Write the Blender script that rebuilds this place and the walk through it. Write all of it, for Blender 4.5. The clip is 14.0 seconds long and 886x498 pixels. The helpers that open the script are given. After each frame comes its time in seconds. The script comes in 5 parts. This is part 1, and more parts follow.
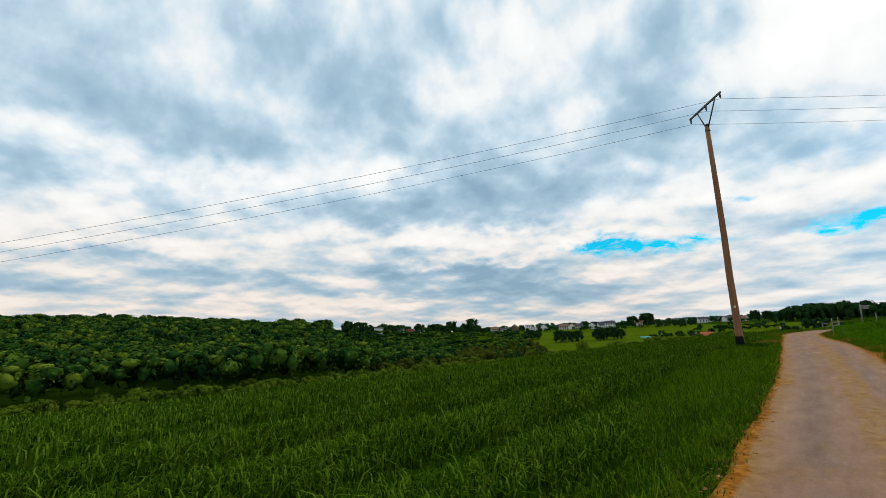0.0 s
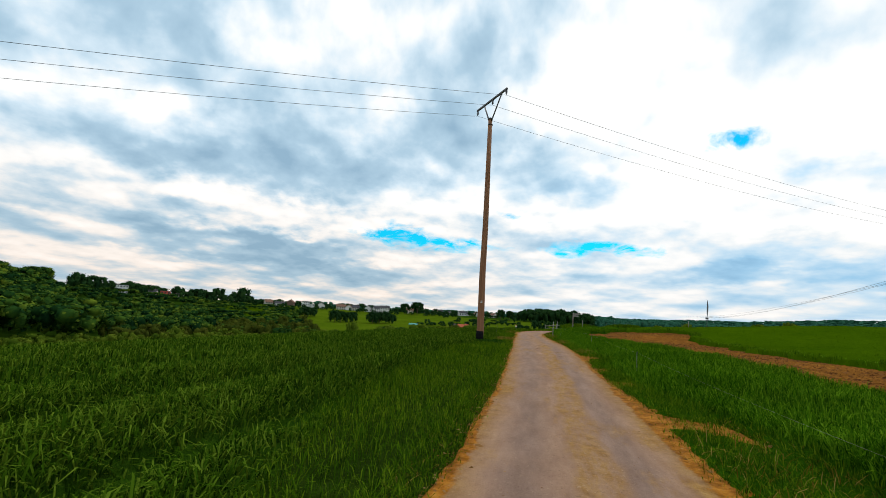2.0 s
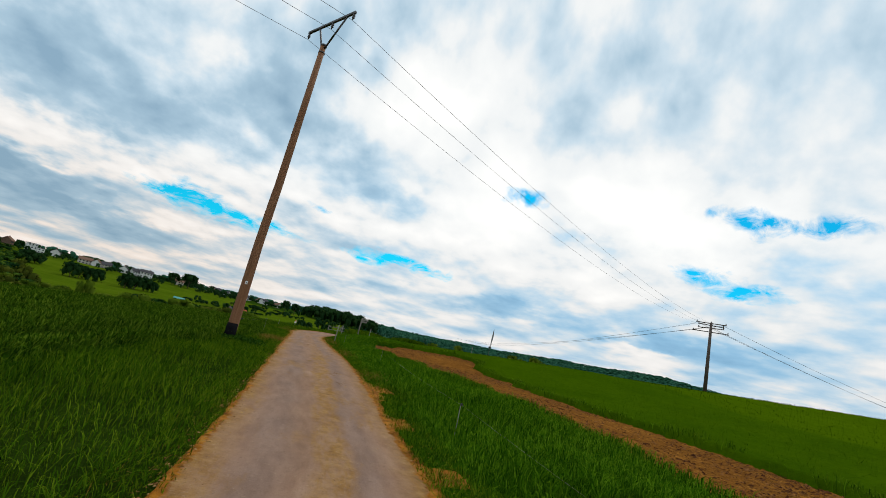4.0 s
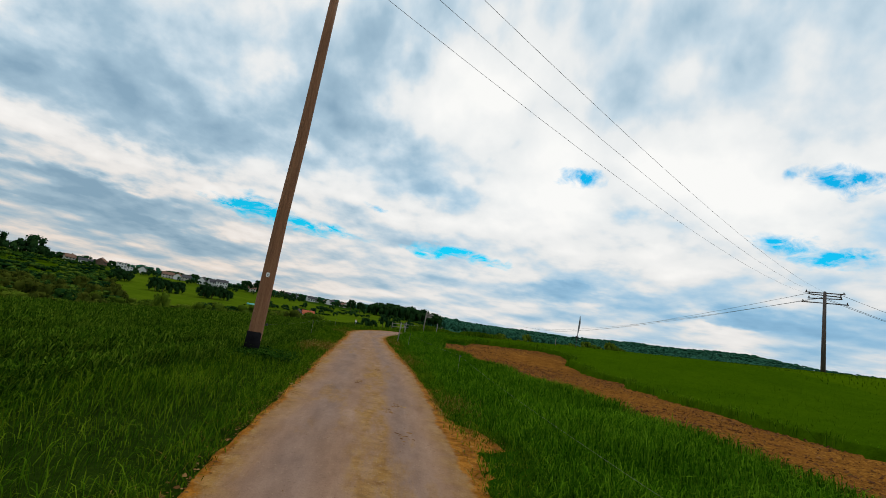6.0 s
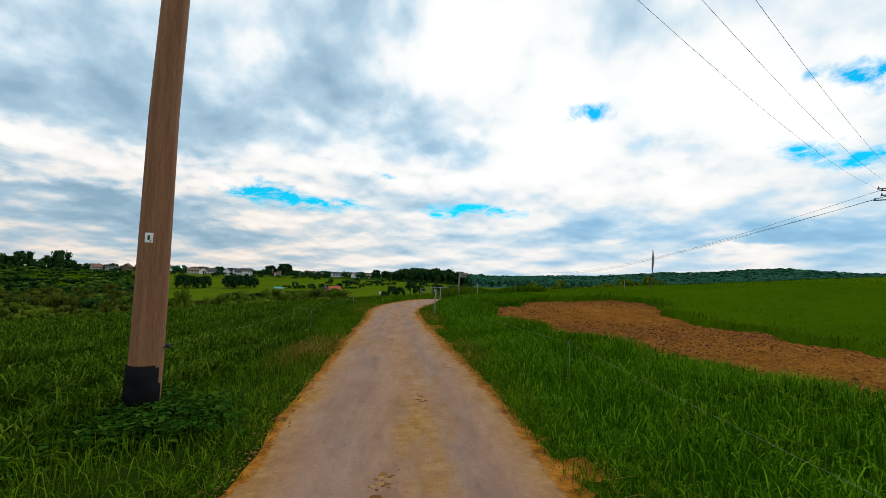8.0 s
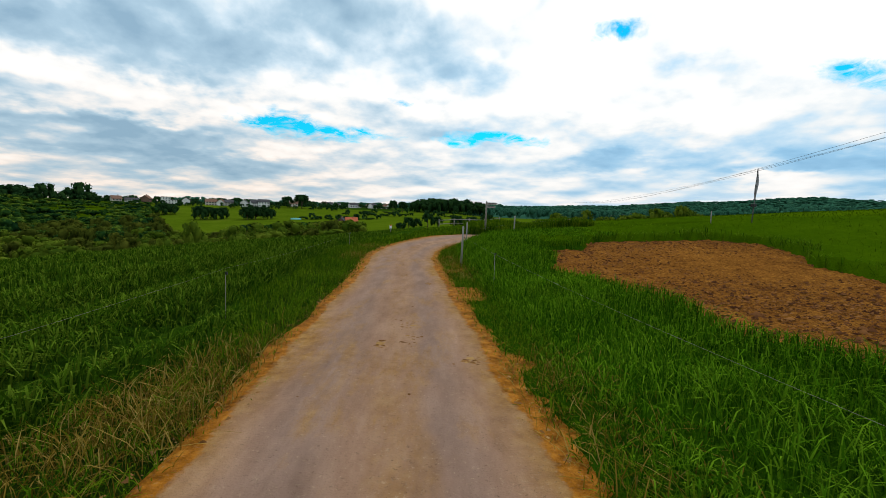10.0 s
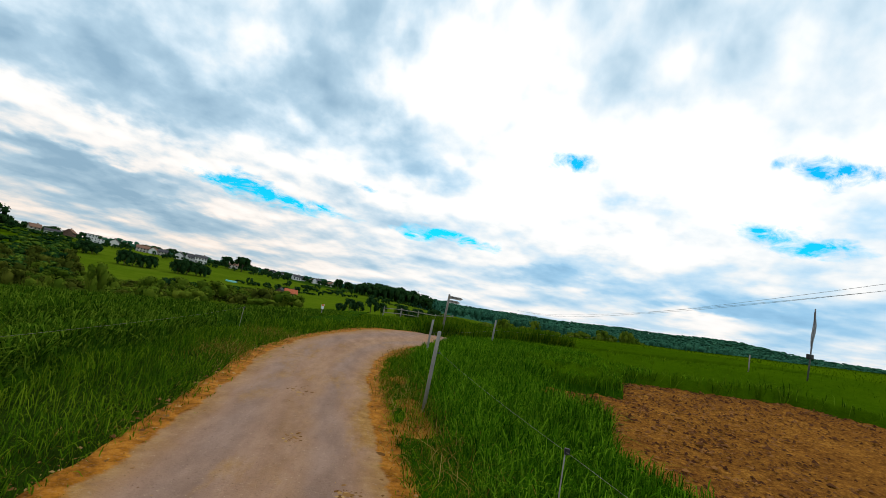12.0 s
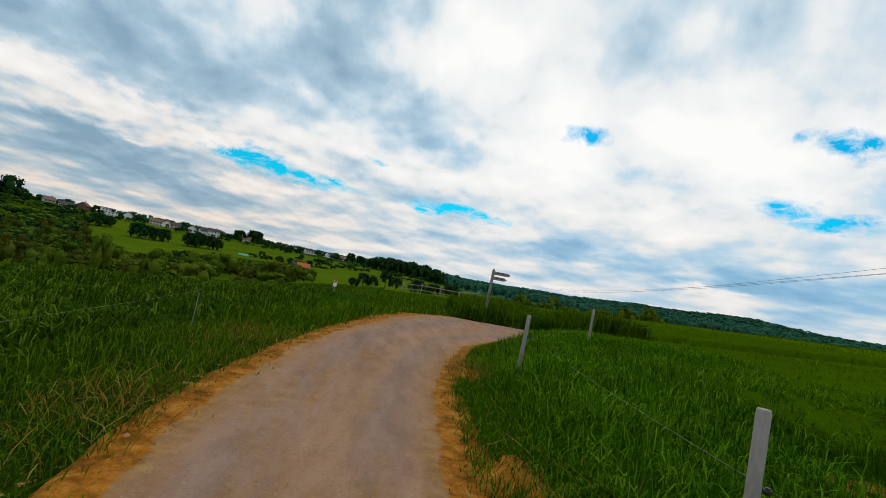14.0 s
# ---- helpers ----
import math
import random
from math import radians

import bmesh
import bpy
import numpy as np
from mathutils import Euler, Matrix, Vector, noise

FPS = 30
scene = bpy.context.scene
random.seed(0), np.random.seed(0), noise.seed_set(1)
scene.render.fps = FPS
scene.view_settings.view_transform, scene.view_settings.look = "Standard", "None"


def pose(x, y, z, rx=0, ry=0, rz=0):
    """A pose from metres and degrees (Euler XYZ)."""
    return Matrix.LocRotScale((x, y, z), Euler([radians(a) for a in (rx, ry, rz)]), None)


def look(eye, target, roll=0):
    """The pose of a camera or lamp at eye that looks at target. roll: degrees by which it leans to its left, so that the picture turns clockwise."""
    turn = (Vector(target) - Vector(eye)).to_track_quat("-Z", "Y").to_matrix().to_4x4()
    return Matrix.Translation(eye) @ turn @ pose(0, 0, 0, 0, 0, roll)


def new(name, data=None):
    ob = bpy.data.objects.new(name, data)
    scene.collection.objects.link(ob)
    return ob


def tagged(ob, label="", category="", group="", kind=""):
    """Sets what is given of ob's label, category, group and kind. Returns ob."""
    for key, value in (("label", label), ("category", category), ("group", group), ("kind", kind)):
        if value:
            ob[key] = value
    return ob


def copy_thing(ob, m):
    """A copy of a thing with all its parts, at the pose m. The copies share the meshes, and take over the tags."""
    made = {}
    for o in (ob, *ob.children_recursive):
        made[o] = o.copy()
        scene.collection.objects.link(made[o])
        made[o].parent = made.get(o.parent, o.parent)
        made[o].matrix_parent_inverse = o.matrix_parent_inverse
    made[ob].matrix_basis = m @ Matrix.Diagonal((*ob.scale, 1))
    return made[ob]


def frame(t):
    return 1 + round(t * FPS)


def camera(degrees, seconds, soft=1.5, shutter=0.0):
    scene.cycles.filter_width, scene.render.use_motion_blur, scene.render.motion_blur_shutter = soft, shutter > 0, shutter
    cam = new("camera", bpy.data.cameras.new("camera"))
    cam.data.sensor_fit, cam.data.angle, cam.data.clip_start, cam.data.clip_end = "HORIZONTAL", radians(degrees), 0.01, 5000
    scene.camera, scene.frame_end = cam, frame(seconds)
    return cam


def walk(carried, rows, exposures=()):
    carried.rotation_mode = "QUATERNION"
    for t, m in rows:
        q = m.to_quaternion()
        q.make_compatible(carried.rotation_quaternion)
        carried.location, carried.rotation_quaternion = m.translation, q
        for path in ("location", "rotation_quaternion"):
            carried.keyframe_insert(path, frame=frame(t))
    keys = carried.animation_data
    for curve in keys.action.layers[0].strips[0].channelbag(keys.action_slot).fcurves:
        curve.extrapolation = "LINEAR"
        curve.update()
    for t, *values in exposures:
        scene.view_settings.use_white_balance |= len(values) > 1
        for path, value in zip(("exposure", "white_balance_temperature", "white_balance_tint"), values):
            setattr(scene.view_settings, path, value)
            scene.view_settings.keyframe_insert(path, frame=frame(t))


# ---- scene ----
cam = camera(87.9, 14.0, soft=.65)
PATH = [
    (0, (0.049, 0.076, 0.833), (-1.175, 1.611, 1.217), -1.8),
    (0.5, (0.127, 0.725, 0.87), (-0.998, 2.347, 1.19), -1.8),
    (1, (0.087, 1.457, 0.861), (-0.865, 3.191, 1.159), -0.6),
    (1.5, (0.041, 2.371, 0.858), (-0.673, 4.217, 1.145), 1.2),
    (2, (-0.045, 3.483, 0.845), (-0.476, 5.411, 1.157), 3.7),
    (2.5, (-0.085, 4.616, 0.886), (-0.208, 6.581, 1.238), 6.4),
    (3, (-0.127, 5.859, 0.937), (0.031, 7.812, 1.337), 9.8),
    (3.5, (-0.095, 7.187, 0.995), (0.303, 9.097, 1.434), 13.1),
    (6, (0.19, 12.847, 1.229), (0.352, 14.809, 1.579), 9.9),
    (6.5, (0.101, 14.164, 1.25), (-0.041, 16.145, 1.486), 1.4),
    (7, (0.07, 15.561, 1.28), (-0.067, 17.556, 1.319), -2.1),
    (7.5, (0.024, 17.044, 1.332), (0.055, 19.043, 1.383), -1.9),
    (8, (0.004, 18.515, 1.399), (0.108, 20.505, 1.566), 1.9),
    (10.5, (-0.027, 25.633, 1.534), (0.006, 27.625, 1.362), 1.6),
    (11, (-0.082, 27.004, 1.503), (0.085, 28.996, 1.449), 5.2),
    (11.5, (-0.076, 28.402, 1.503), (0.18, 30.377, 1.69), 8.8),
    (12, (-0.136, 29.736, 1.528), (0.086, 31.704, 1.81), 10.9),
    (12.5, (-0.262, 30.867, 1.553), (-0.121, 32.845, 1.812), 12.2),
    (13, (-0.4, 32.0, 1.565), (-0.256, 33.983, 1.782), 11.6),
    (13.5, (-0.555, 33.093, 1.507), (-0.367, 35.077, 1.673), 11.5),
    (14, (-0.665, 34.158, 1.521), (-0.469, 36.141, 1.686), 11.2),
]
walk(cam, [(t, look(eye, aim, roll)) for t, eye, aim, roll in PATH],
     exposures=[(0.0, -.1), (0.5, 0), (1.5, .08), (2.0, .05), (3.0, -.1), (3.7, -.12), (5.8, -.2), (6.5, -.3), (7.0, -.25), (7.5, -.1), (8.2, -.03), (10.3, .08), (11.0, .24), (11.5, .2), (12.0, .05), (12.5, -.1), (13.0, -.15), (14.0, -.2)])

# ---- light: bright broken cloud, sun veiled behind it ----
SUN_AZ, SUN_EL = 24.0, 50.0          # degrees right of the lane, above the horizon
sun = new("sun", bpy.data.lights.new("sun", "SUN"))
sun.data.energy, sun.data.angle, sun.data.color = 1.1, radians(16), (1.0, 0.95, 0.86)
_a, _e = radians(SUN_AZ), radians(SUN_EL)
sun.matrix_world = look((math.sin(_a) * math.cos(_e) * 50, math.cos(_a) * math.cos(_e) * 50, math.sin(_e) * 50), (0, 0, 0))

# clouds as heaps of thick and thin cover: azimuth, elevation, half widths, thickness
THICK = [(-35, 19, 9, 4.5, .15), (-28, 17, 7, 3, .15), (-40, 16, 6, 2.5, .13), (-9, 21, 8, 3, .17), (1.5, 17, 5, 2, .14), (-15, 25, 6, 3, .13), (-76, 24.5, 10, 4, .17), (-65, 23, 6, 2.5, .13),
         (-50, 30, 8, 4, .2), (-35, 6.2, 9, 1.3, .15), (-30, 4.2, 11, 1.2, .1), (-42, 10.4, 9, 1.1, .13), (-48, 15, 9, 1.6, .1), (-30, 8.2, 8, .8, .1), (-36, 24, 8, 3, .08), (-59, 35, 9, 4, .14), (-82, 16.5, 5, 1.8, .13), (-11, 31, 7, 4, .14), (11, 27, 5, 2.5, .06), (-44.6, 8.5, 9, .9, .14), (-63, 7.7, 9, .8, .12), (-75, 9.2, 8, .7, .12),
         (-77, 6.5, 8, .7, .1), (-35, 8, 8, .9, .2), (-25, 5.6, 8, .8, .18), (20, 7, 8, 1.1, .18), (40, 6.4, 9, 1.4, .2), (28.5, 16.5, 5, 1.5, .1), (34, 38, 8, 4, .09), (-40, 5.4, 8, .8, .12), (-30, 14, 9, .9, .1), (47, 4, 7, 1, .12)]
THIN = [(-66, 19, 7, 2, .14), (-29, 35.5, 6, 4, .15), (-38, 31, 5, 3, .11), (-19, 26, 4, 2.5, .13), (-47.5, 21, 4, 2, .13), (-79, 15, 5, 1.4, .12), (-82, 20.8, 5, 1.6, .12), (-1, 13.5, 7, 1.6, .14),
        (1, 25, 5, 3, .1), (-42, 13, 10, 1.4, .1), (-33, 11.7, 8, 1.3, .12), (-26, 11.4, 8, 1.4, .13), (-15, 13.8, 6, 1.4, .14), (-54, 7.2, 5, .7, .1), (-38, 9.9, 8, .7, .12), (-70, 10.7, 9, .9, .12),
        (-17, 8, 7, .8, .12), (-44, 5, 9, .6, .1), (.6, 6.9, 6, .8, .1), (5, 31, 8, 4, .24), (17, 17, 8, 5, .26), (14, 26, 9, 5, .22), (31, 22, 10, 5, .28), (42, 18.5, 8, 3, .24), (28, 12, 9, 1.8, .2), (36, 5.4, 4, .6, .14)]
GAPS = [(-18.6, 10.3, 4.4, 1.15, 1.1), (-11, 9.6, 4.6, 1.05, 1.05), (-5, 13.4, 1.7, .45, .6), (5, 9.7, 4.4, .85, 1), (10, 9.7, 2.8, .7, .9), (20.6, 21, 2.7, 1.0, 1),
        (41.5, 14.4, 3, 1.2, .85), (46.2, 13, 3, .9, .9), (44.8, 21.2, 2, 1, .9), (48.5, 20, 2.8, .9, .9), (53.5, 20.2, 3.4, 1.1, .95)]


def make_world():
    w = bpy.data.worlds.new("cloudy_sky")
    w.use_nodes = True
    scene.world = w
    nt = w.node_tree
    N, K = nt.nodes, nt.links
    N.clear()

    def put(socket, v):
        if isinstance(v, bpy.types.NodeSocket):
            K.new(v, socket)
        else:
            socket.default_value = v

    def math_(op, a, b=0.0, c=0.0, clamp=False):
        n = N.new("ShaderNodeMath")
        n.operation, n.use_clamp = op, clamp
        for s, v in zip(n.inputs, (a, b, c)):
            put(s, v)
        return n.outputs[0]

    def vec(op, a, b=(0, 0, 0)):
        n = N.new("ShaderNodeVectorMath")
        n.operation = op
        put(n.inputs[0], a)
        put(n.inputs[1], b)
        return n.outputs["Value" if op == "DOT_PRODUCT" else "Vector"]

    def xyz(a, b, c):
        n = N.new("ShaderNodeCombineXYZ")
        for s, v in zip(n.inputs, (a, b, c)):
            put(s, v)
        return n.outputs[0]

    def noise_(v, scale, detail, rough=.55, dist=0.0):
        n = N.new("ShaderNodeTexNoise")
        put(n.inputs["Vector"], v)
        for k, x in (("Scale", scale), ("Detail", detail), ("Roughness", rough), ("Distortion", dist)):
            n.inputs[k].default_value = x
        return n.outputs[0]

    def ramp(f, stops):
        n = N.new("ShaderNodeValToRGB")
        put(n.inputs[0], f)
        while len(n.color_ramp.elements) < len(stops):
            n.color_ramp.elements.new(.5)
        for e, (p, c) in zip(n.color_ramp.elements, stops):
            e.position, e.color = p, (*c, 1)
        return n.outputs[0]

    def mix(f, a, b, kind="MIX"):
        n = N.new("ShaderNodeMix")
        n.data_type, n.blend_type = "RGBA", kind
        put(n.inputs[0], f)
        put(n.inputs[6], a)
        put(n.inputs[7], b)
        return n.outputs[2]

    way = N.new("ShaderNodeTexCoord").outputs["Generated"]
    sep = N.new("ShaderNodeSeparateXYZ")
    K.new(way, sep.inputs[0])
    x, y, z = sep.outputs
    up = math_("MAXIMUM", z, 0.0)
    az = math_("MULTIPLY", math_("ARCTAN2", x, y), 180 / math.pi)
    el = math_("MULTIPLY", math_("ARCSINE", z), 180 / math.pi)
    # flat cloud layers seen edge on near the horizon
    uv = xyz(math_("MULTIPLY", az, .088), math_("MULTIPLY", math_("LOGARITHM", math_("ADD", math_("MAXIMUM", el, 0.0), 4.6), math.e), 3.0), 0.0)
    wisp = noise_(uv, 4.2, 8, .65, .5)
    # cloud heaps wander a little from their centres
    jit = vec("SUBTRACT", xyz(noise_(uv, 2.2, 4), noise_(vec("ADD", uv, (7.3, 2.1, 0)), 2.2, 4), 0.0), (.5, .5, 0))
    here = vec("ADD", xyz(az, el, 0.0), vec("MULTIPLY", jit, (10, 5, 0)))

    def heap(rows, spot):
        total = None
        for a, e, wa, we, amp in rows:
            q = vec("MULTIPLY", vec("SUBTRACT", spot, (a, e, 0)), (1 / wa, 1 / we, 0))
            g = math_("MULTIPLY", math_("POWER", math.e, math_("MULTIPLY", vec("DOT_PRODUCT", q, q), -1.0)), amp)
            total = g if total is None else math_("ADD", total, g)
        return total

    big = noise_(uv, .75, 5, .5, .15)
    mid = noise_(vec("ADD", uv, (3.1, 8.7, 0)), 1.8, 5, .45, .1)
    # heaped cloud: bright upper rims, grey undersides, in rows and in small puffs
    rim = math_("SUBTRACT", noise_(vec("ADD", uv, (1.3, 4.55, 0)), 1.6, 5, .48, .1), noise_(vec("ADD", uv, (1.3, 4.85, 0)), 1.6, 5, .48, .1))
    puff = math_("SUBTRACT", noise_(vec("ADD", uv, (9.1, 2.13, 0)), 4.4, 6, .52, .12), noise_(vec("ADD", uv, (9.1, 2.27, 0)), 4.4, 6, .52, .12))
    relief = math_("ADD", math_("MULTIPLY", rim, .42), math_("MULTIPLY", puff, .22))
    calm = math_("ADD", .45, math_("MULTIPLY", math_("DIVIDE", math_("SUBTRACT", 30.0, el), 18.0, clamp=True), .55))
    light = math_("ADD", math_("MULTIPLY", big, .38), math_("ADD", math_("MULTIPLY", mid, .5), .125))
    calm = math_("MULTIPLY", calm, math_("SUBTRACT", 1.0, math_("MULTIPLY", math_("DIVIDE", math_("ADD", az, 12.0), 30.0, clamp=True), .5)))
    light = math_("ADD", light, math_("MULTIPLY", relief, calm))
    light = math_("SUBTRACT", math_("ADD", light, heap(THIN, here)), heap(THICK, here))
    cover = ramp(light, [(.24, (.29, .455, .6)), (.42, (.44, .62, .76)), (.53, (.65, .8, .91)), (.65, (.96, .99, 1.0)), (.85, (1.12, 1.12, 1.1))])
    veil = math_("MULTIPLY", math_("DIVIDE", math_("SUBTRACT", 24.0, el), 8.0, clamp=True), math_("DIVIDE", math_("ADD", az, 8.0), 36.0, clamp=True))
    veil = math_("MULTIPLY", veil, math_("DIVIDE", math_("SUBTRACT", .6, light), .2, clamp=True))
    cover = mix(math_("MULTIPLY", veil, .85), cover, mix(1.0, cover, (.66, 1.0, 1.22, 1), "MULTIPLY"))
    low = math_("MULTIPLY", math_("SUBTRACT", 1.0, math_("DIVIDE", el, 17.0), clamp=True), 1.15, clamp=True)
    low = math_("MULTIPLY", low, math_("ADD", .4, math_("MULTIPLY", math_("DIVIDE", math_("SUBTRACT", 5.0, az), 25.0, clamp=True), .6)))
    cover = mix(low, cover, ramp(light, [(.26, (.27, .42, .54)), (.43, (.4, .545, .645)), (.53, (.64, .67, .68)), (.62, (.92, .815, .73)), (.8, (1.08, .99, .92))]))
    gap_here = vec("ADD", xyz(az, el, 0.0), vec("MULTIPLY", jit, (8, 3.2, 0)))
    gap = math_("MULTIPLY", heap(GAPS, gap_here), math_("ADD", 1.0, math_("MULTIPLY", math_("SUBTRACT", wisp, .5), 4.5)))
    gap = math_("DIVIDE", math_("SUBTRACT", gap, .24), .8, clamp=True)
    sky = N.new("ShaderNodeTexSky")
    sky.sky_type, sky.sun_disc = "NISHITA", False
    sky.sun_elevation, sky.sun_rotation = radians(SUN_EL), radians(SUN_AZ)
    sky.air_density, sky.dust_density, sky.ozone_density = 1.3, .3, 2.0
    blue = mix(1.0, sky.outputs[0], (.002, .1, .125, 1), "MULTIPLY")
    final = mix(gap, cover, blue)
    bg = N.new("ShaderNodeBackground")
    K.new(final, bg.inputs[0])
    bg.inputs[1].default_value = 1.0
    out = N.new("ShaderNodeOutputWorld")
    K.new(bg.outputs[0], out.inputs[0])


make_world()


# ---- materials ----
def material(name, stops, scale=3.0, detail=6.0, rough=.85, fine=0.0, bump=0.0, bump_scale=30.0, island=0.0, sheer=0.0,
             stretch=(1, 1, 1), coords="Object", metallic=0.0, big=0.0, sheen=0.0):
    """Colour from a ramp over noise; fine: share of a second, finer noise; island: share of a random value for each loose piece;
    sheer: share of light let through; big: share of very broad noise; sheen: gloss of waxy leaves."""
    m = bpy.data.materials.new(name)
    m.use_nodes = True
    nt = m.node_tree
    N, K = nt.nodes, nt.links
    b = N["Principled BSDF"]
    b.inputs["Roughness"].default_value = rough
    b.inputs["Metallic"].default_value = metallic
    b.inputs["Specular IOR Level"].default_value = sheen if sheer or scale < 4 or island or big else .25
    tc, mp = N.new("ShaderNodeTexCoord"), N.new("ShaderNodeMapping")
    K.new(tc.outputs[coords], mp.inputs[0])
    mp.inputs["Scale"].default_value = stretch

    def noise_(s, d=6.0):
        n = N.new("ShaderNodeTexNoise")
        K.new(mp.outputs[0], n.inputs["Vector"])
        n.inputs["Scale"].default_value, n.inputs["Detail"].default_value = s, d
        n.inputs["Roughness"].default_value = .6
        return n.outputs[0]

    def blend(a, v, share):
        n = N.new("ShaderNodeMix")
        n.inputs[0].default_value = share
        K.new(a, n.inputs[2])
        K.new(v, n.inputs[3])
        return n.outputs[0]

    f = noise_(scale, detail)
    if fine:
        f = blend(f, noise_(scale * 9, 4), fine)
    if big:
        f = blend(f, noise_(scale * .08, 3), big)
    if island:
        g = N.new("ShaderNodeNewGeometry")
        f = blend(f, g.outputs["Random Per Island"], island)
    r = N.new("ShaderNodeValToRGB")
    K.new(f, r.inputs[0])
    while len(r.color_ramp.elements) < len(stops):
        r.color_ramp.elements.new(.5)
    for e, (p, c) in zip(r.color_ramp.elements, stops):
        e.position, e.color = p, (*c, 1)
    K.new(r.outputs[0], b.inputs["Base Color"])
    if bump:
        bn = N.new("ShaderNodeBump")
        bn.inputs["Strength"].default_value, bn.inputs["Distance"].default_value = .8, bump
        K.new(noise_(bump_scale, 5), bn.inputs["Height"])
        K.new(bn.outputs[0], b.inputs["Normal"])
    if sheer:
        t, x = N.new("ShaderNodeBsdfTranslucent"), N.new("ShaderNodeMixShader")
        K.new(r.outputs[0], t.inputs[0])
        x.inputs[0].default_value = sheer
        K.new(b.outputs[0], x.inputs[1])
        K.new(t.outputs[0], x.inputs[2])
        K.new(x.outputs[0], N["Material Output"].inputs[0])
    return m


M = {}
M["crop"] = material("wheat_leaf", [(.25, (.016, .043, .002)), (.5, (.036, .084, .003)), (.75, (.108, .17, .012))], .5, 3, .6, island=.6, sheer=.17)
M["verge"] = material("verge_grass", [(.28, (.022, .06, .002)), (.5, (.052, .115, .003)), (.75, (.13, .195, .008))], .9, 3, .6, island=.5, sheer=.16)
M["lush"] = material("lush_grass", [(.26, (.017, .058, .001)), (.5, (.045, .126, .003)), (.74, (.13, .255, .01))], .6, 3, .55, island=.55, sheer=.18)
M["dry"] = material("dry_grass", [(.3, (.11, .075, .008)), (.6, (.22, .14, .022)), (.8, (.33, .23, .06))], 2, 3, .8, island=.6, sheer=.15)
M["sward"] = material("field_sward", [(.3, (.03, .066, .001)), (.5, (.05, .1, .001)), (.7, (.078, .135, .002))], .3, 4, .8, island=.35, sheer=.1)
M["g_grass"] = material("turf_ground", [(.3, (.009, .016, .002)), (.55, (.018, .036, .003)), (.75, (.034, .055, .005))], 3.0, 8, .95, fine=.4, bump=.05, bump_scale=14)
M["g_field"] = material("field_ground", [(.32, (.034, .068, .001)), (.5, (.052, .096, .001)), (.68, (.072, .12, .002))], 1.2, 8, .95, fine=.45, bump=.06, bump_scale=8, big=.3)
# lower wheat leaves, darker than the blades: shade between the rows put into the colour
M["shaded_crop"] = material("wheat_shaded_leaves", [(.3, (.009, .027, .001)), (.5, (.02, .052, .003)), (.7, (.045, .092, .006))], 9, 6, .8, fine=.45, bump=.06, bump_scale=26, big=.25, stretch=(1.4, 1.4, .5))
# lower grass likewise, darkened for the shade deep among the blades
M["shaded_lush"] = material("grass_shaded_leaves", [(.3, (.01, .036, .001)), (.5, (.022, .07, .002)), (.7, (.048, .118, .005))], 11, 6, .8, fine=.5, bump=.07, bump_scale=30, big=.2, stretch=(1.6, 1.6, .4))
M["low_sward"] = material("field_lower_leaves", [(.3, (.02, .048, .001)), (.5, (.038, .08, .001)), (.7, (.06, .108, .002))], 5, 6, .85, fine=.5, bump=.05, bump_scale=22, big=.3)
# distant haze is mixed into this ground colour as blue green
M["g_hazed_hill"] = material("hazed_hill_woodland", [(.3, (.02, .078, .05)), (.5, (.03, .1, .062)), (.75, (.045, .13, .075))], .02, 8, .95, fine=.5)
M["g_meadow"] = material("far_meadow", [(.3, (.04, .072, .003)), (.5, (.064, .104, .004)), (.7, (.095, .13, .008))], .05, 8, .95, fine=.4, big=.2)
M["g_wood"] = material("woodland_floor", [(.3, (.012, .034, .003)), (.6, (.025, .055, .004)), (.8, (.045, .075, .006))], .05, 8, .95, fine=.4)
M["leaf"] = material("forest_leaf", [(.36, (.005, .022, .008)), (.46, (.015, .048, .010)), (.54, (.042, .092, .012)), (.64, (.125, .175, .016))], .09, 3, .8, island=.2, fine=.28)
# leaves of the distant woods, with the blue of the haze in their colour
M["leaf_hazed"] = material("hazed_wood_leaf", [(.3, (.02, .075, .046)), (.5, (.03, .105, .062)), (.75, (.055, .155, .085))], .03, 3, .85, island=.15, fine=.3)
M["leaf_dark"] = material("dark_tree_leaf", [(.3, (.008, .027, .01)), (.55, (.018, .048, .013)), (.8, (.042, .082, .018))], .2, 3, .75, island=.25, fine=.35, bump=.2, bump_scale=1.6)
M["leaf_bush"] = material("bush_leaf", [(.3, (.03, .058, .005)), (.5, (.068, .106, .008)), (.75, (.14, .17, .016))], .12, 3, .75, island=.25, fine=.35)
M["leaf_brown"] = material("budding_leaf", [(.3, (.024, .036, .005)), (.5, (.052, .066, .008)), (.75, (.11, .115, .014))], .15, 3, .75, island=.2, fine=.4)
M["weed"] = material("nettle_leaf", [(.25, (.008, .03, .003)), (.5, (.018, .055, .005)), (.8, (.045, .1, .01))], 3, 3, .6, island=.6, sheer=.15)
M["bark"] = material("bark", [(.3, (.05, .035, .022)), (.7, (.11, .08, .05))], 4, 6, .9, bump=.02)
M["wood"] = material("pole_wood", [(.3, (.13, .052, .024)), (.48, (.215, .095, .045)), (.62, (.3, .142, .068)), (.75, (.1, .042, .02))], 6, 8, .8, fine=.5, bump=.012,
                     bump_scale=16, stretch=(3.2, 3.2, .16))
M["tar"] = material("tar_band", [(.3, (.006, .006, .007)), (.7, (.018, .017, .017))], 3.5, 8, .9, bump=.004)
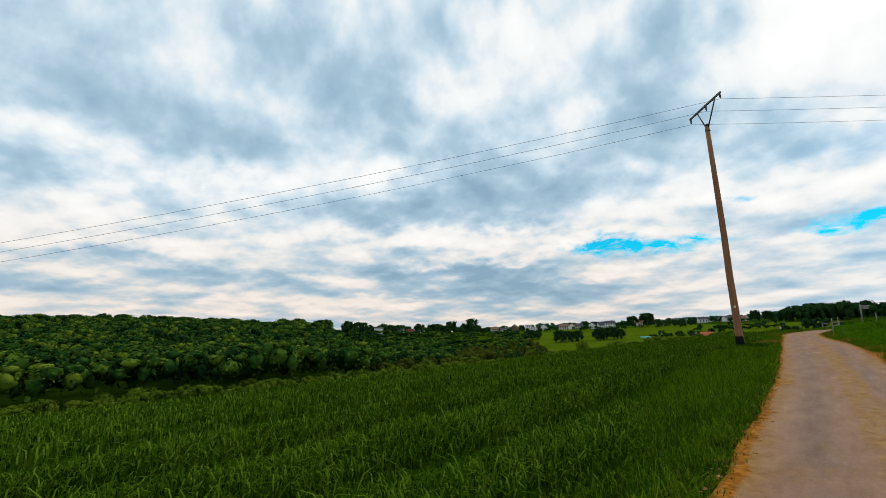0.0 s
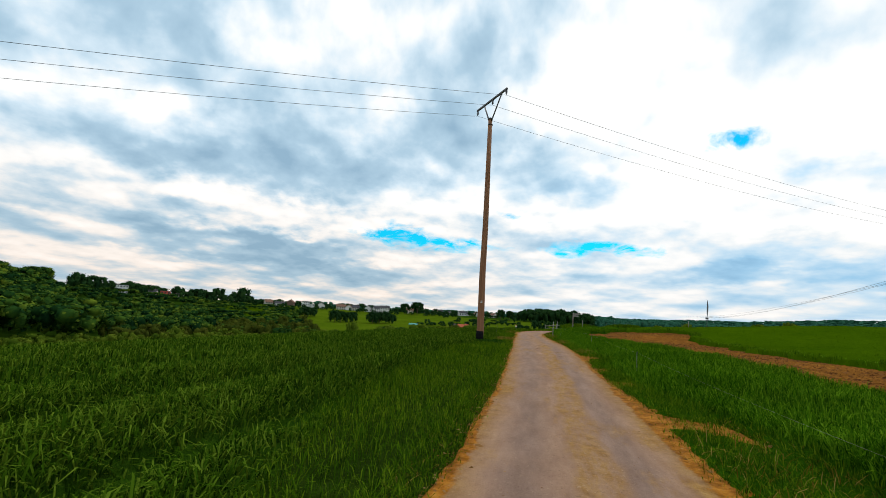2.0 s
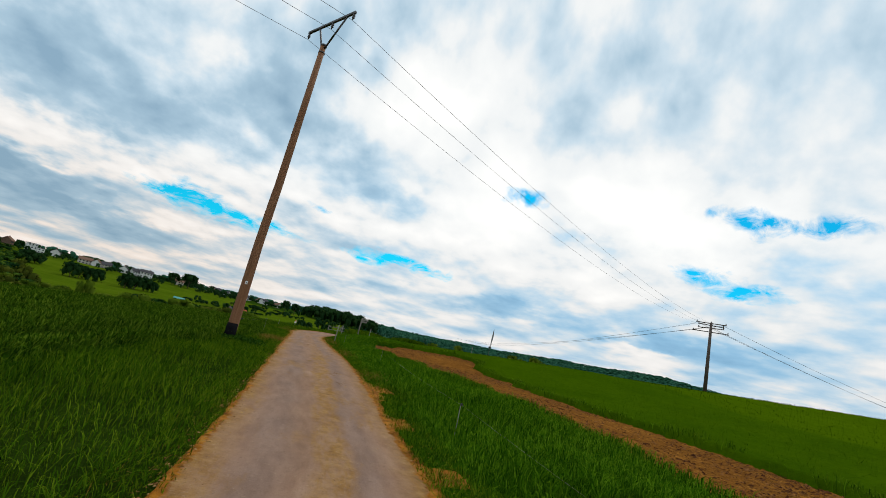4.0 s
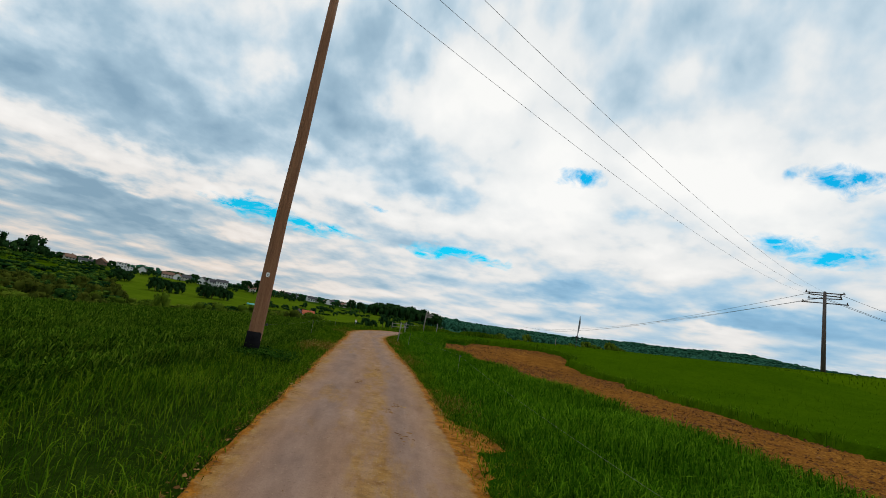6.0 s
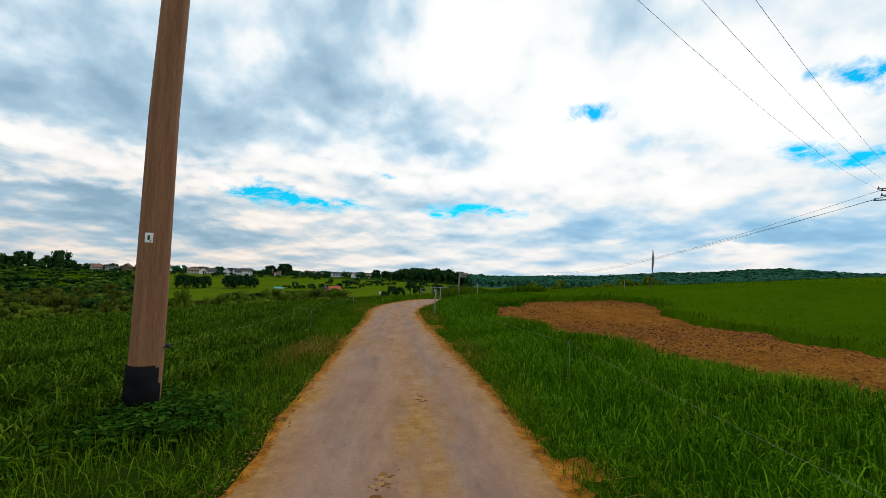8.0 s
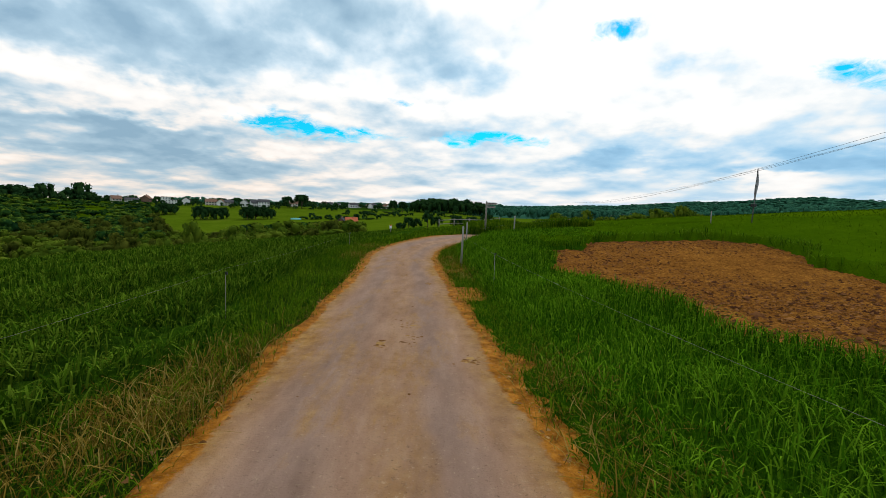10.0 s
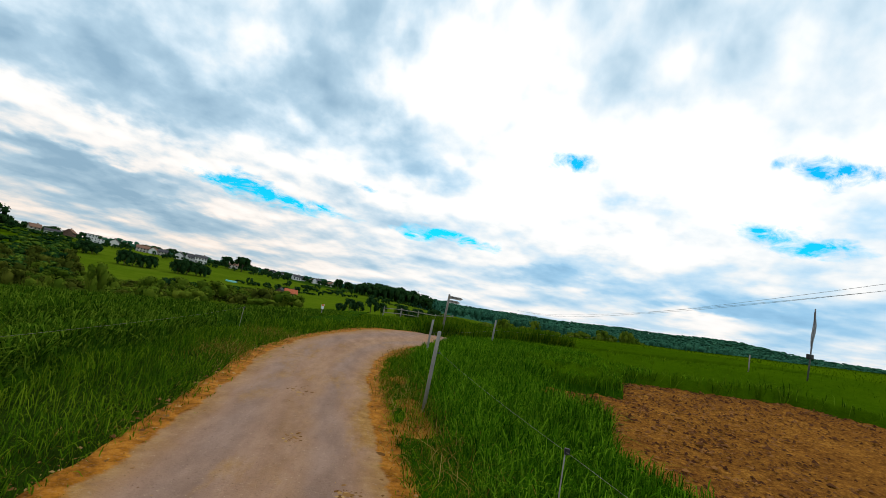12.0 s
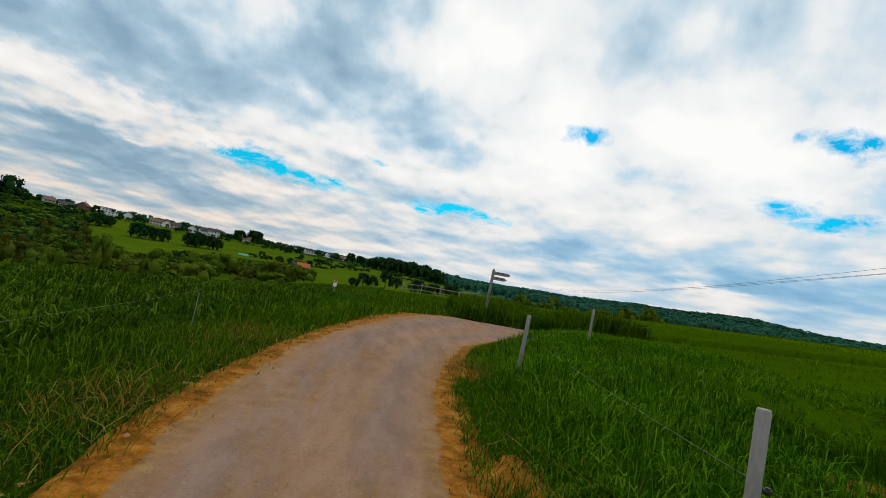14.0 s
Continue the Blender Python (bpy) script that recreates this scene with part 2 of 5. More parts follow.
M["steel"] = material("galvanised_steel", [(.3, (.07, .065, .065)), (.7, (.15, .14, .14))], 12, 5, .55, metallic=.6)
M["cable"] = material("cable", [(.3, (.05, .05, .055)), (.7, (.1, .1, .11))], 5, 3, .6, metallic=.3)
M["ceramic"] = material("insulator", [(.3, (.05, .045, .045)), (.7, (.1, .09, .09))], 9, 4, .3)
M["oldpole"] = material("dark_pole", [(.3, (.07, .05, .045)), (.7, (.13, .1, .085))], 5, 6, .9, stretch=(2, 2, .2))
M["post"] = material("post_plastic", [(.3, (.17, .155, .14)), (.55, (.26, .24, .215)), (.8, (.38, .35, .32))], 9, 8, .6, fine=.4, bump=.003, stretch=(1, 1, .25))
M["grey_wood"] = material("weathered_wood", [(.3, (.14, .12, .1)), (.7, (.3, .27, .24))], 8, 8, .85, bump=.006, stretch=(1, 1, .2))
M["white"] = material("white_enamel", [(.3, (.68, .68, .66)), (.7, (.82, .82, .8))], 6, 5, .4)
M["black"] = material("black_mark", [(.3, (.015, .015, .015)), (.7, (.03, .03, .03))], 8, 3, .5)
M["orange"] = material("orange_mark", [(.3, (.6, .14, .03)), (.7, (.7, .2, .05))], 8, 3, .5)
M["cloth"] = material("grey_cloth", [(.3, (.33, .33, .35)), (.7, (.5, .5, .53))], 8, 5, .85, bump=.01)
M["wall_white"] = material("white_render", [(.3, (.58, .57, .55)), (.7, (.74, .73, .71))], .6, 6, .9)
M["wall_cream"] = material("cream_render", [(.3, (.4, .36, .3)), (.7, (.54, .5, .43))], .6, 6, .9)
M["wall_red"] = material("red_cladding", [(.3, (.42, .07, .05)), (.7, (.52, .11, .08))], .6, 6, .8)
M["wall_dark"] = material("brown_boarding", [(.3, (.1, .06, .045)), (.7, (.17, .11, .08))], .6, 6, .9)
M["roof_dark"] = material("slate_roof", [(.3, (.05, .05, .055)), (.7, (.1, .095, .1))], 2, 6, .8)
M["roof_red"] = material("clay_roof", [(.3, (.36, .09, .045)), (.7, (.5, .15, .075))], 2, 6, .85)
M["roof_brown"] = material("brown_roof", [(.3, (.15, .085, .06)), (.7, (.23, .14, .1))], 2, 6, .85)
M["glass"] = material("window_glass", [(.3, (.03, .035, .04)), (.7, (.06, .065, .07))], 2, 3, .15)
M["teal"] = material("teal_sheeting", [(.3, (.1, .34, .3)), (.7, (.2, .48, .42))], .5, 5, .6)
M["soil"] = material("tilled_soil", [(.28, (.066, .024, .007)), (.44, (.155, .059, .013)), (.57, (.3, .124, .021)), (.72, (.5, .24, .045))], 1.9, 10, .95, fine=.65, bump=.16, bump_scale=14, big=.15)
M["crumb"] = material("soil_crumb", [(.25, (.048, .019, .009)), (.55, (.11, .045, .018)), (.8, (.25, .11, .034))], 6, 5, .95, island=.6)
M["litter"] = material("dry_litter", [(.25, (.12, .055, .018)), (.6, (.23, .115, .04)), (.85, (.36, .22, .085))], 6, 5, .95, island=.7)


def road_material():
    """Worn pale surface: greyer wheel tracks, an ochre dusty crown, dust towards the sides, stains and grit."""
    m = bpy.data.materials.new("lane_surface")
    m.use_nodes = True
    nt = m.node_tree
    N, K = nt.nodes, nt.links
    b = N["Principled BSDF"]
    b.inputs["Roughness"].default_value = .9
    b.inputs["Specular IOR Level"].default_value = .04
    uv = N.new("ShaderNodeUVMap").outputs[0]
    sep = N.new("ShaderNodeSeparateXYZ")
    K.new(uv, sep.inputs[0])
    obj = N.new("ShaderNodeTexCoord").outputs["Object"]

    along = N.new("ShaderNodeMapping")
    along.inputs["Scale"].default_value = (1, .26, 1)
    K.new(obj, along.inputs[0])

    def noise_(s, d=8.0, v=None, rough=.6):
        n = N.new("ShaderNodeTexNoise")
        K.new(v or obj, n.inputs["Vector"])
        n.inputs["Scale"].default_value, n.inputs["Detail"].default_value, n.inputs["Roughness"].default_value = s, d, rough
        return n.outputs[0]

    def op(kind, a, c=0.0, clamp=False):
        n = N.new("ShaderNodeMath")
        n.operation, n.use_clamp = kind, clamp
        for s, v in zip(n.inputs, (a, c)):
            if isinstance(v, bpy.types.NodeSocket):
                K.new(v, s)
            else:
                s.default_value = v
        return n.outputs[0]

    def ramp(f, stops):
        n = N.new("ShaderNodeValToRGB")
        K.new(f, n.inputs[0])
        while len(n.color_ramp.elements) < len(stops):
            n.color_ramp.elements.new(.5)
        for e, (p, c) in zip(n.color_ramp.elements, stops):
            e.position, e.color = p, (*c, 1)
        return n.outputs[0]

    def mix(f, a, c):
        n = N.new("ShaderNodeMix")
        n.data_type = "RGBA"
        K.new(f, n.inputs[0])
        K.new(a, n.inputs[6])
        K.new(c, n.inputs[7])
        return n.outputs[2]

    u = sep.outputs[0]
    wob = op("SUBTRACT", noise_(.9, 6), .5)
    across = op("ADD", u, op("MULTIPLY", wob, .16))
    base = ramp(noise_(3.2, 12, along.outputs[0], .7), [(.3, (.195, .109, .066)), (.5, (.277, .16, .102)), (.7, (.365, .225, .148))])
    track = ramp(noise_(3.8, 12, along.outputs[0], .7), [(.3, (.155, .096, .071)), (.5, (.225, .143, .108)), (.7, (.305, .2, .154))])
    ochre = ramp(noise_(7, 10, rough=.7), [(.3, (.17, .08, .02)), (.5, (.285, .145, .04)), (.72, (.4, .235, .085))])
    earth = ramp(noise_(6, 12, rough=.75), [(.32, (.07, .024, .002)), (.44, (.2, .07, .005)), (.56, (.35, .13, .012)), (.72, (.5, .23, .035))])

    def band(mid, half, soft):
        return op("DIVIDE", op("SUBTRACT", half, op("ABSOLUTE", op("SUBTRACT", across, mid))), soft, clamp=True)

    wheel = op("ADD", band(.26, .16, .12), band(.74, .13, .1), clamp=True)
    col = mix(op("MULTIPLY", wheel, op("ADD", .25, noise_(1.1, 5)), clamp=True), base, track)
    crown = op("MULTIPLY", op("MULTIPLY", band(.57, .12, .05), op("ADD", .25, op("MULTIPLY", op("DIVIDE", op("SUBTRACT", 48.0, sep.outputs[1]), 8.0, clamp=True), .75))), op("DIVIDE", op("SUBTRACT", noise_(6.5, 10, along.outputs[0], .7), .34), .24, clamp=True))
    patch = op("DIVIDE", op("SUBTRACT", noise_(1.3, 12, along.outputs[0], .72), .54), .1, clamp=True)
    sides = op("DIVIDE", op("SUBTRACT", op("ABSOLUTE", op("SUBTRACT", across, .5)), .36), .14, clamp=True)
    dust = op("ADD", op("MULTIPLY", crown, .85), op("ADD", op("MULTIPLY", op("MULTIPLY", sides, noise_(2.6, 9)), 1.5), op("MULTIPLY", patch, .62)), clamp=True)
    col = mix(dust, col, ochre)
    # beyond the ragged edge of the surface the bare earth shows
    out = op("SUBTRACT", op("ABSOLUTE", op("SUBTRACT", u, .5)), .5)
    rag = op("ADD", op("MULTIPLY", op("SUBTRACT", noise_(3.2, 10, rough=.72), .5), .11), op("MULTIPLY", op("SUBTRACT", noise_(18, 6), .5), .05))
    bare = op("DIVIDE", op("ADD", op("ADD", out, rag), .012), .022, clamp=True)
    col = mix(bare, col, earth)
    grit = op("DIVIDE", op("SUBTRACT", noise_(42, 4, rough=.75), .56), .1, clamp=True)
    grit = op("MULTIPLY", grit, op("ADD", .5, op("MULTIPLY", op("SUBTRACT", crown, bare), .25)))
    col = mix(grit, col, ramp(noise_(25, 2), [(.42, (.08, .045, .025)), (.6, (.42, .3, .19))]))
    K.new(col, b.inputs["Base Color"])
    bn = N.new("ShaderNodeBump")
    bn.inputs["Strength"].default_value, bn.inputs["Distance"].default_value = .7, .014
    K.new(op("ADD", op("ADD", noise_(70, 4), op("MULTIPLY", bare, noise_(14, 6))), op("MULTIPLY", noise_(6, 6), 2.0)), bn.inputs["Height"])
    K.new(bn.outputs[0], b.inputs["Normal"])
    return m


M["road"] = road_material()


# ---- the lie of the land ----
rng = np.random.default_rng(7)
RZ_Y = [-60, -20, 0, 2.35, 5.8, 7.2, 12.8, 17, 18.5, 25.5, 30, 34, 37, 41, 46, 52, 60, 90]
RZ_Z = [-1.6, -1.0, -.52, -.49, -.41, -.36, -.16, -.04, .03, .13, .19, .26, .35, .46, .58, .68, .7, .4]
LEFT_Y = [-60, 0, 5, 9.5, 12.3, 14.2, 21.6, 24, 27.8, 30, 34.6, 36.5, 37.8, 38.7, 40.35, 42.6, 45.5, 47.7, 49.2, 58, 120]
LEFT_X = [-.8, -.7, -.67, -.7, -.73, -.8, -1.1, -1.24, -1.38, -1.5, -1.6, -1.74, -1.81, -1.77, -1.65, -1.2, -.45, .4, 1.6, 2.4, 2.4]
RIGHT_Y = [-60, 0, 6, 10.3, 11.5, 14.4, 18.2, 21.6, 24, 26, 28, 30, 32.3, 35, 37, 38, 39.3, 41, 42.8, 44.8, 46, 120]
RIGHT_X = [1.35, 1.35, 1.33, 1.25, 1.22, 1.18, 1.09, 1.0, .93, .78, .57, .43, .24, .04, -.09, -.05, .05, .39, .92, 2.18, 3.6, 3.6]
# width of the bare earth beside the surface
BARE_LY, BARE_LX = [-20, 6, 9.5, 14, 21.6, 24, 27, 28.6, 30, 31.4, 36.4, 39, 40.6, 43, 47], [.15, .14, .07, .05, .05, .08, .15, .27, .13, .18, .3, .31, .26, .4, .7]
BARE_RY, BARE_RX = [-20, 6, 9, 10.8, 11.8, 13, 16, 17, 17.9, 18.8, 21.5, 22.4, 24, 26.5, 28.3, 30, 32, 35, 37, 39.4, 41.5, 43.8, 50], [.35, .35, .35, .6, .45, .13, .12, .25, .6, .25, .22, .13, .07, .25, .38, .32, .34, .4, .38, .38, .5, .35, .3]
# how far out the east verge is thin, with bare earth between its tufts
THIN_Y, THIN_U = [-20, 6, 10, 13, 16, 18, 20, 25, 30, 34, 38, 41, 44, 50], [1.35, 1.35, 1.1, .6, .45, .75, .45, .4, .55, .68, .66, .55, .4, .35]
AZ = [-180, -120, -95, -75, -60, -52, -38, -28, -15, -8, 0, 10, 20, 30, 40, 46, 56, 90, 140, 180]
FAR_R = [60, 100, 160, 230, 300, 400, 550, 900, 3200]
RISE = [[0, 0, 0, 0, 0, 0, 0, 0, 0], [-6, -6, -5, -2, 0, 1, 1, .5, 0], [-7, -7, -5.5, -2.5, 0, 1.5, 1.2, .5, 0], [-7, -7, -5.5, -2.5, 0, 1.5, 1.2, .5, 0],
        [-6.5, -6.5, -5.2, -2.8, -.6, .9, .8, .5, 0], [-6, -6, -5, -3.5, -2.3, .8, 1.2, .8, 0], [-5.5, -5.5, -4.5, -3, -1.6, .45, .8, .6, 0],
        [-4.5, -4.5, -3.8, -2.3, -1.0, .6, .9, .7, 0], [-3, -3, -2.6, -1.7, -.7, .7, .9, .8, 0], [-2, -2, -1.8, -1.2, -.5, .35, .9, 1.0, 0],
        [-1, -1.2, -1.3, -.9, -.3, .5, .9, 1.2, 0], [-.4, -.5, -1, -1, -.5, .1, .6, 1.5, 0], [.2, .2, -.5, -.6, -.3, .1, .6, 1.8, .2],
        [1, 1.1, .4, .2, .2, .3, .9, 2.35, .3], [1.6, 1.8, 1.2, .8, .7, .8, 1.4, 2.85, .3], [2, 2.2, 1.5, 1, .8, .8, 1, 2.4, .3],
        [2.2, 2.3, 1.8, 1.4, 1.2, 1, 1, 2.5, .3], [2, 2.2, 2, 1.6, 1.4, 1.2, 1, .8, 0], [1, 1, 1, 1, .8, .6, .4, .2, 0], [0, 0, 0, 0, 0, 0, 0, 0, 0]]
RISE = np.array(RISE, float)


def ease(a, b, v):
    t = np.clip((v - a) / (b - a), 0, 1)
    return t * t * (3 - 2 * t)


def left_edge(y):
    return np.interp(y, LEFT_Y, LEFT_X)


def right_edge(y):
    return np.interp(y, RIGHT_Y, RIGHT_X)


def bare_west(y):
    return np.interp(y, BARE_LY, BARE_LX)


def bare_east(y):
    return np.interp(y, BARE_RY, BARE_RX)


def thin_east(y):
    return np.interp(y, THIN_Y, THIN_U)


def lane_z(y):
    return np.interp(y, RZ_Y, RZ_Z)


def land(x, y):
    """Height of the ground, for arrays or numbers."""
    x, y = np.asarray(x, float), np.asarray(y, float)
    zr = lane_z(y)
    u = np.maximum(left_edge(y) - x, 0)
    low = np.interp(y, [-60, 0, 20, 37, 56, 80, 120], [-1.9, -1.38, -1.35, -1.25, -1.9, -2.6, -4])
    s = u / 18.5
    fall = np.where(s < 1, .5 * s + .5 * s * s, 1 + 1.5 * (s - 1) + 1.2 * np.minimum(s - 1, 2) ** 2)
    z = zr + (low - zr) * fall
    v = np.maximum(x - right_edge(y), 0) * ease(50, 44.5, y) + np.maximum(x - 5.5, 0) * ease(44.5, 50, y)
    lift = ease(30, 42, y)
    z = z + (.05 + .2 * lift) * ease(.1, 1.4, v) + (.016 + .055 * lift) * np.clip(v - 1, 0, 10) + .076 * np.clip(v - 11, 0, 70)
    dx, dy = x, y - 22
    r = np.hypot(dx, dy)
    az = np.degrees(np.arctan2(dx, dy))
    ia = np.clip(np.searchsorted(AZ, az) - 1, 0, len(AZ) - 2)
    a0, a1 = np.take(AZ, ia), np.take(AZ, ia + 1)
    fa = (az - a0) / (a1 - a0)
    fa = fa * fa * (3 - 2 * fa)
    lr = np.log(np.clip(r, 60.001, 3199))
    ir = np.clip(np.searchsorted(np.log(FAR_R), lr) - 1, 0, len(FAR_R) - 2)
    r0, r1 = np.take(np.log(FAR_R), ir), np.take(np.log(FAR_R), ir + 1)
    fr = (lr - r0) / (r1 - r0)
    e = (RISE[ia, ir] * (1 - fa) + RISE[ia + 1, ir] * fa) * (1 - fr) + (RISE[ia, ir + 1] * (1 - fa) + RISE[ia + 1, ir + 1] * fa) * fr
    far = 1.2 + r * np.tan(np.radians(e))
    w = ease(52, 105, r)
    return z * (1 - w) + far * w


def ground_z(x, y):
    return float(land(x, y))


# ---- building helpers ----
def thing(name, at, label, category, group=""):
    ob = new(name)
    ob.location = at
    return tagged(ob, label, category, group)


def part(name, bm, mat, parent, label=""):
    me = bpy.data.meshes.new(name)
    bm.to_mesh(me)
    bm.free()
    me.materials.append(M[mat])
    ob = new(name, me)
    ob.parent = parent
    if label:
        tagged(ob, label)
    return ob


def box(bm, centre, size, turn=0.0, bevel=0.0):
    m = Matrix.Translation(centre) @ Matrix.Rotation(turn, 4, "Z") @ Matrix.Diagonal((*size, 1))
    made = bmesh.ops.create_cube(bm, size=1, matrix=m)["verts"]
    if bevel:
        edges = list({e for v in made for e in v.link_edges})
        bmesh.ops.bevel(bm, geom=edges, offset=bevel, segments=2, affect="EDGES", profile=.6)
    return bm


def tube(bm, pts, radii, sides=8, smooth=True):
    """A round bar through pts; radii: one, or one for each point."""
    pts = [Vector(p) for p in pts]
    if not isinstance(radii, (list, tuple)):
        radii = [radii] * len(pts)
    rings = []
    for i, p in enumerate(pts):
        along = (pts[min(i + 1, len(pts) - 1)] - pts[max(i - 1, 0)]).normalized()
        a = along.orthogonal().normalized() if abs(along.z) > .9 else along.cross(Vector((0, 0, 1))).normalized()
        c = along.cross(a)
        rings.append([bm.verts.new(p + radii[i] * (math.cos(k) * a + math.sin(k) * c)) for k in (2 * math.pi * j / sides for j in range(sides))])
    for r0, r1 in zip(rings, rings[1:]):
        for j in range(sides):
            f = bm.faces.new((r0[j], r0[(j + 1) % sides], r1[(j + 1) % sides], r1[j]))
            f.smooth = smooth
    bm.faces.new(rings[0][::-1])
    bm.faces.new(rings[-1])
    return bm


def array_mesh(name, verts, quads=None, tris=None, smooth=False):
    """A mesh straight from number arrays."""
    me = bpy.data.meshes.new(name)
    quads = np.zeros((0, 4), int) if quads is None else np.asarray(quads)
    tris = np.zeros((0, 3), int) if tris is None else np.asarray(tris)
    me.vertices.add(len(verts))
    me.vertices.foreach_set("co", np.asarray(verts, np.float32).ravel())
    loops = np.concatenate([quads.ravel(), tris.ravel()]).astype(np.int32)
    me.loops.add(len(loops))
    me.loops.foreach_set("vertex_index", loops)
    sizes = np.concatenate([np.full(len(quads), 4), np.full(len(tris), 3)])
    starts = np.concatenate([[0], np.cumsum(sizes)[:-1]]).astype(np.int32)
    me.polygons.add(len(sizes))
    me.polygons.foreach_set("loop_start", starts)
    if smooth:
        me.polygons.foreach_set("use_smooth", np.ones(len(sizes), bool))
    me.update(calc_edges=True)
    return me


def inside(x, y, poly):
    hit = np.zeros(np.shape(x), bool)
    for (x0, y0), (x1, y1) in zip(poly, poly[1:] + poly[:1]):
        c = (y0 > y) != (y1 > y)
        with np.errstate(divide="ignore", invalid="ignore"):
            hit ^= c & (x < (x1 - x0) * (y - y0) / (y1 - y0) + x0)
    return hit


SOIL = [(5.6, -8), (5.6, 15), (5.5, 20), (4.9, 23.5), (4.5, 25.8), (4.2, 27.4), (3.4, 29.3), (2.9, 32), (2.75, 35), (2.8, 37.2), (4.3, 37.4), (4.7, 38.5), (6, 38.9), (8.8, 38.7), (9.5, 37.6), (9.3, 36),
        (8.7, 33), (9.7, 31), (9.1, 29.2), (9.2, 27), (9.4, 23), (9.9, 20), (10.6, 16), (10.6, -8)]


def wander(x, y, scale, seed=0.0):
    """Smooth random field between about -1 and 1."""
    a = np.sin(x * scale * 1.3 + seed) + np.sin(y * scale * 1.1 + 1.7 * seed + 1) + np.sin((x + y) * scale * .73 + 2.3 + seed) + np.sin((x - 1.6 * y) * scale * .57 + seed * .6)
    return a / 3


def in_soil(x, y):
    return inside(x + .22 * wander(x, y, 2.3, 1), y + .25 * wander(x, y, 1.9, 4), SOIL)


# ---- ground, lane, soil ----
def make_ground():
    near = np.concatenate([np.arange(0, 34, .55), 34 * 1.047 ** np.arange(0, 99)])
    near = near[near < 3200]
    seg = 288
    a = np.arange(seg) * 2 * math.pi / seg
    X = near[:, None] * np.sin(a)[None]
    Y = 22 + near[:, None] * np.cos(a)[None]
    Z = land(X, Y)
    road = (X > left_edge(Y) - .5) & (X < right_edge(Y) + 1.5) & (Y < 60)
    Z = Z - np.where(road | ((X > 1) & (X < 13) & (Y > 44) & (Y < 50)), .05, 0)
    Z = Z - np.where(in_soil(X, Y), .1, 0)
    v = np.stack([X, Y, Z], -1).reshape(-1, 3)
    i, j = np.meshgrid(np.arange(len(near) - 1), np.arange(seg), indexing="ij")
    q = np.stack([i * seg + j, i * seg + (j + 1) % seg, (i + 1) * seg + (j + 1) % seg, (i + 1) * seg + j], -1).reshape(-1, 4)
    me = array_mesh("ground", v, q[:, ::-1], smooth=True)
    for k in ("g_grass", "g_field", "g_meadow", "g_wood", "g_hazed_hill"):
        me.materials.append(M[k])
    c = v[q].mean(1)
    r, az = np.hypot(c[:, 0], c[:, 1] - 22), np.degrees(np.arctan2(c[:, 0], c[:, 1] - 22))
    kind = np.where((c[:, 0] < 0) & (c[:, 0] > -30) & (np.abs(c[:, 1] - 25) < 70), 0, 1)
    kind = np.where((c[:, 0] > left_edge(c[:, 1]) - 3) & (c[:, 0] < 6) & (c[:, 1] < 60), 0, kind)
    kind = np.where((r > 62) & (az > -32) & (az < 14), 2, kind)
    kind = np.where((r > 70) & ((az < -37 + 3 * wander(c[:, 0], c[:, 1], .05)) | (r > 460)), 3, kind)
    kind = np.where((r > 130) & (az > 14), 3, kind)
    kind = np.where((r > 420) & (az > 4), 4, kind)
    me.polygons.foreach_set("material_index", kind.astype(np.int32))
    tagged(new("ground", me), kind="structure")


def strip(name, mat, rows, lift, uv=None):
    """A ribbon laid on the land: rows of points across, one list for each step along."""
    rows = np.asarray(rows, float)
    n, m = rows.shape[:2]
    z = land(rows[..., 0], rows[..., 1]) + lift
    v = np.concatenate([rows, z[..., None]], -1).reshape(-1, 3)
    i, j = np.meshgrid(np.arange(n - 1), np.arange(m - 1), indexing="ij")
    q = np.stack([i * m + j, i * m + j + 1, (i + 1) * m + j + 1, (i + 1) * m + j], -1).reshape(-1, 4)
    me = array_mesh(name, v, q, smooth=True)
    if uv is not None:
        layer = me.uv_layers.new(name="UVMap")
        co = np.stack([np.broadcast_to(uv, (n, m)), np.repeat(np.arange(n)[:, None] * .16, m, 1)], -1).reshape(-1, 2)
        layer.data.foreach_set("uv", co[q.ravel()].astype(np.float32).ravel())
    me.materials.append(M[mat])
    return new(name, me)


make_ground()
lane_y = np.arange(-18, 49.3, .16)
cross = np.linspace(0, 1, 15)
L0, R0 = left_edge(lane_y) + .035 * wander(lane_y, 0 * lane_y, 3.1) + .02 * wander(lane_y, lane_y, 9), right_edge(lane_y) + .04 * wander(lane_y, 5 + 0 * lane_y, 2.7) + .02 * wander(lane_y, lane_y, 8)
R1 = np.minimum(R0, 3.5)
BARE_W = bare_west(lane_y) + .04
BARE_E = np.maximum(bare_east(lane_y), thin_east(lane_y)) + .08
cols = np.array([-1, -.75, -.5, -.25, -.08, 0, .08, .16, .25, .35, .45, .55, .65, .75, .84, .92, 1, 1.08, 1.25, 1.5, 1.75, 2])
wide_ = (R1 - L0)[:, None]
lx = np.where(cols < 0, L0[:, None] + cols * BARE_W[:, None], np.where(cols > 1, R1[:, None] + (cols - 1) * BARE_E[:, None], L0[:, None] + cols * wide_))
lane = np.stack([lx, np.repeat(lane_y[:, None], len(cols), 1)], -1)
hump = .006 * np.clip(np.abs(cols - .5) - .5, 0, 1)[None] * (1 + wander(lx, lane[..., 1], 9, 2)) - .09 * (np.abs(cols - .5) > 1.45)
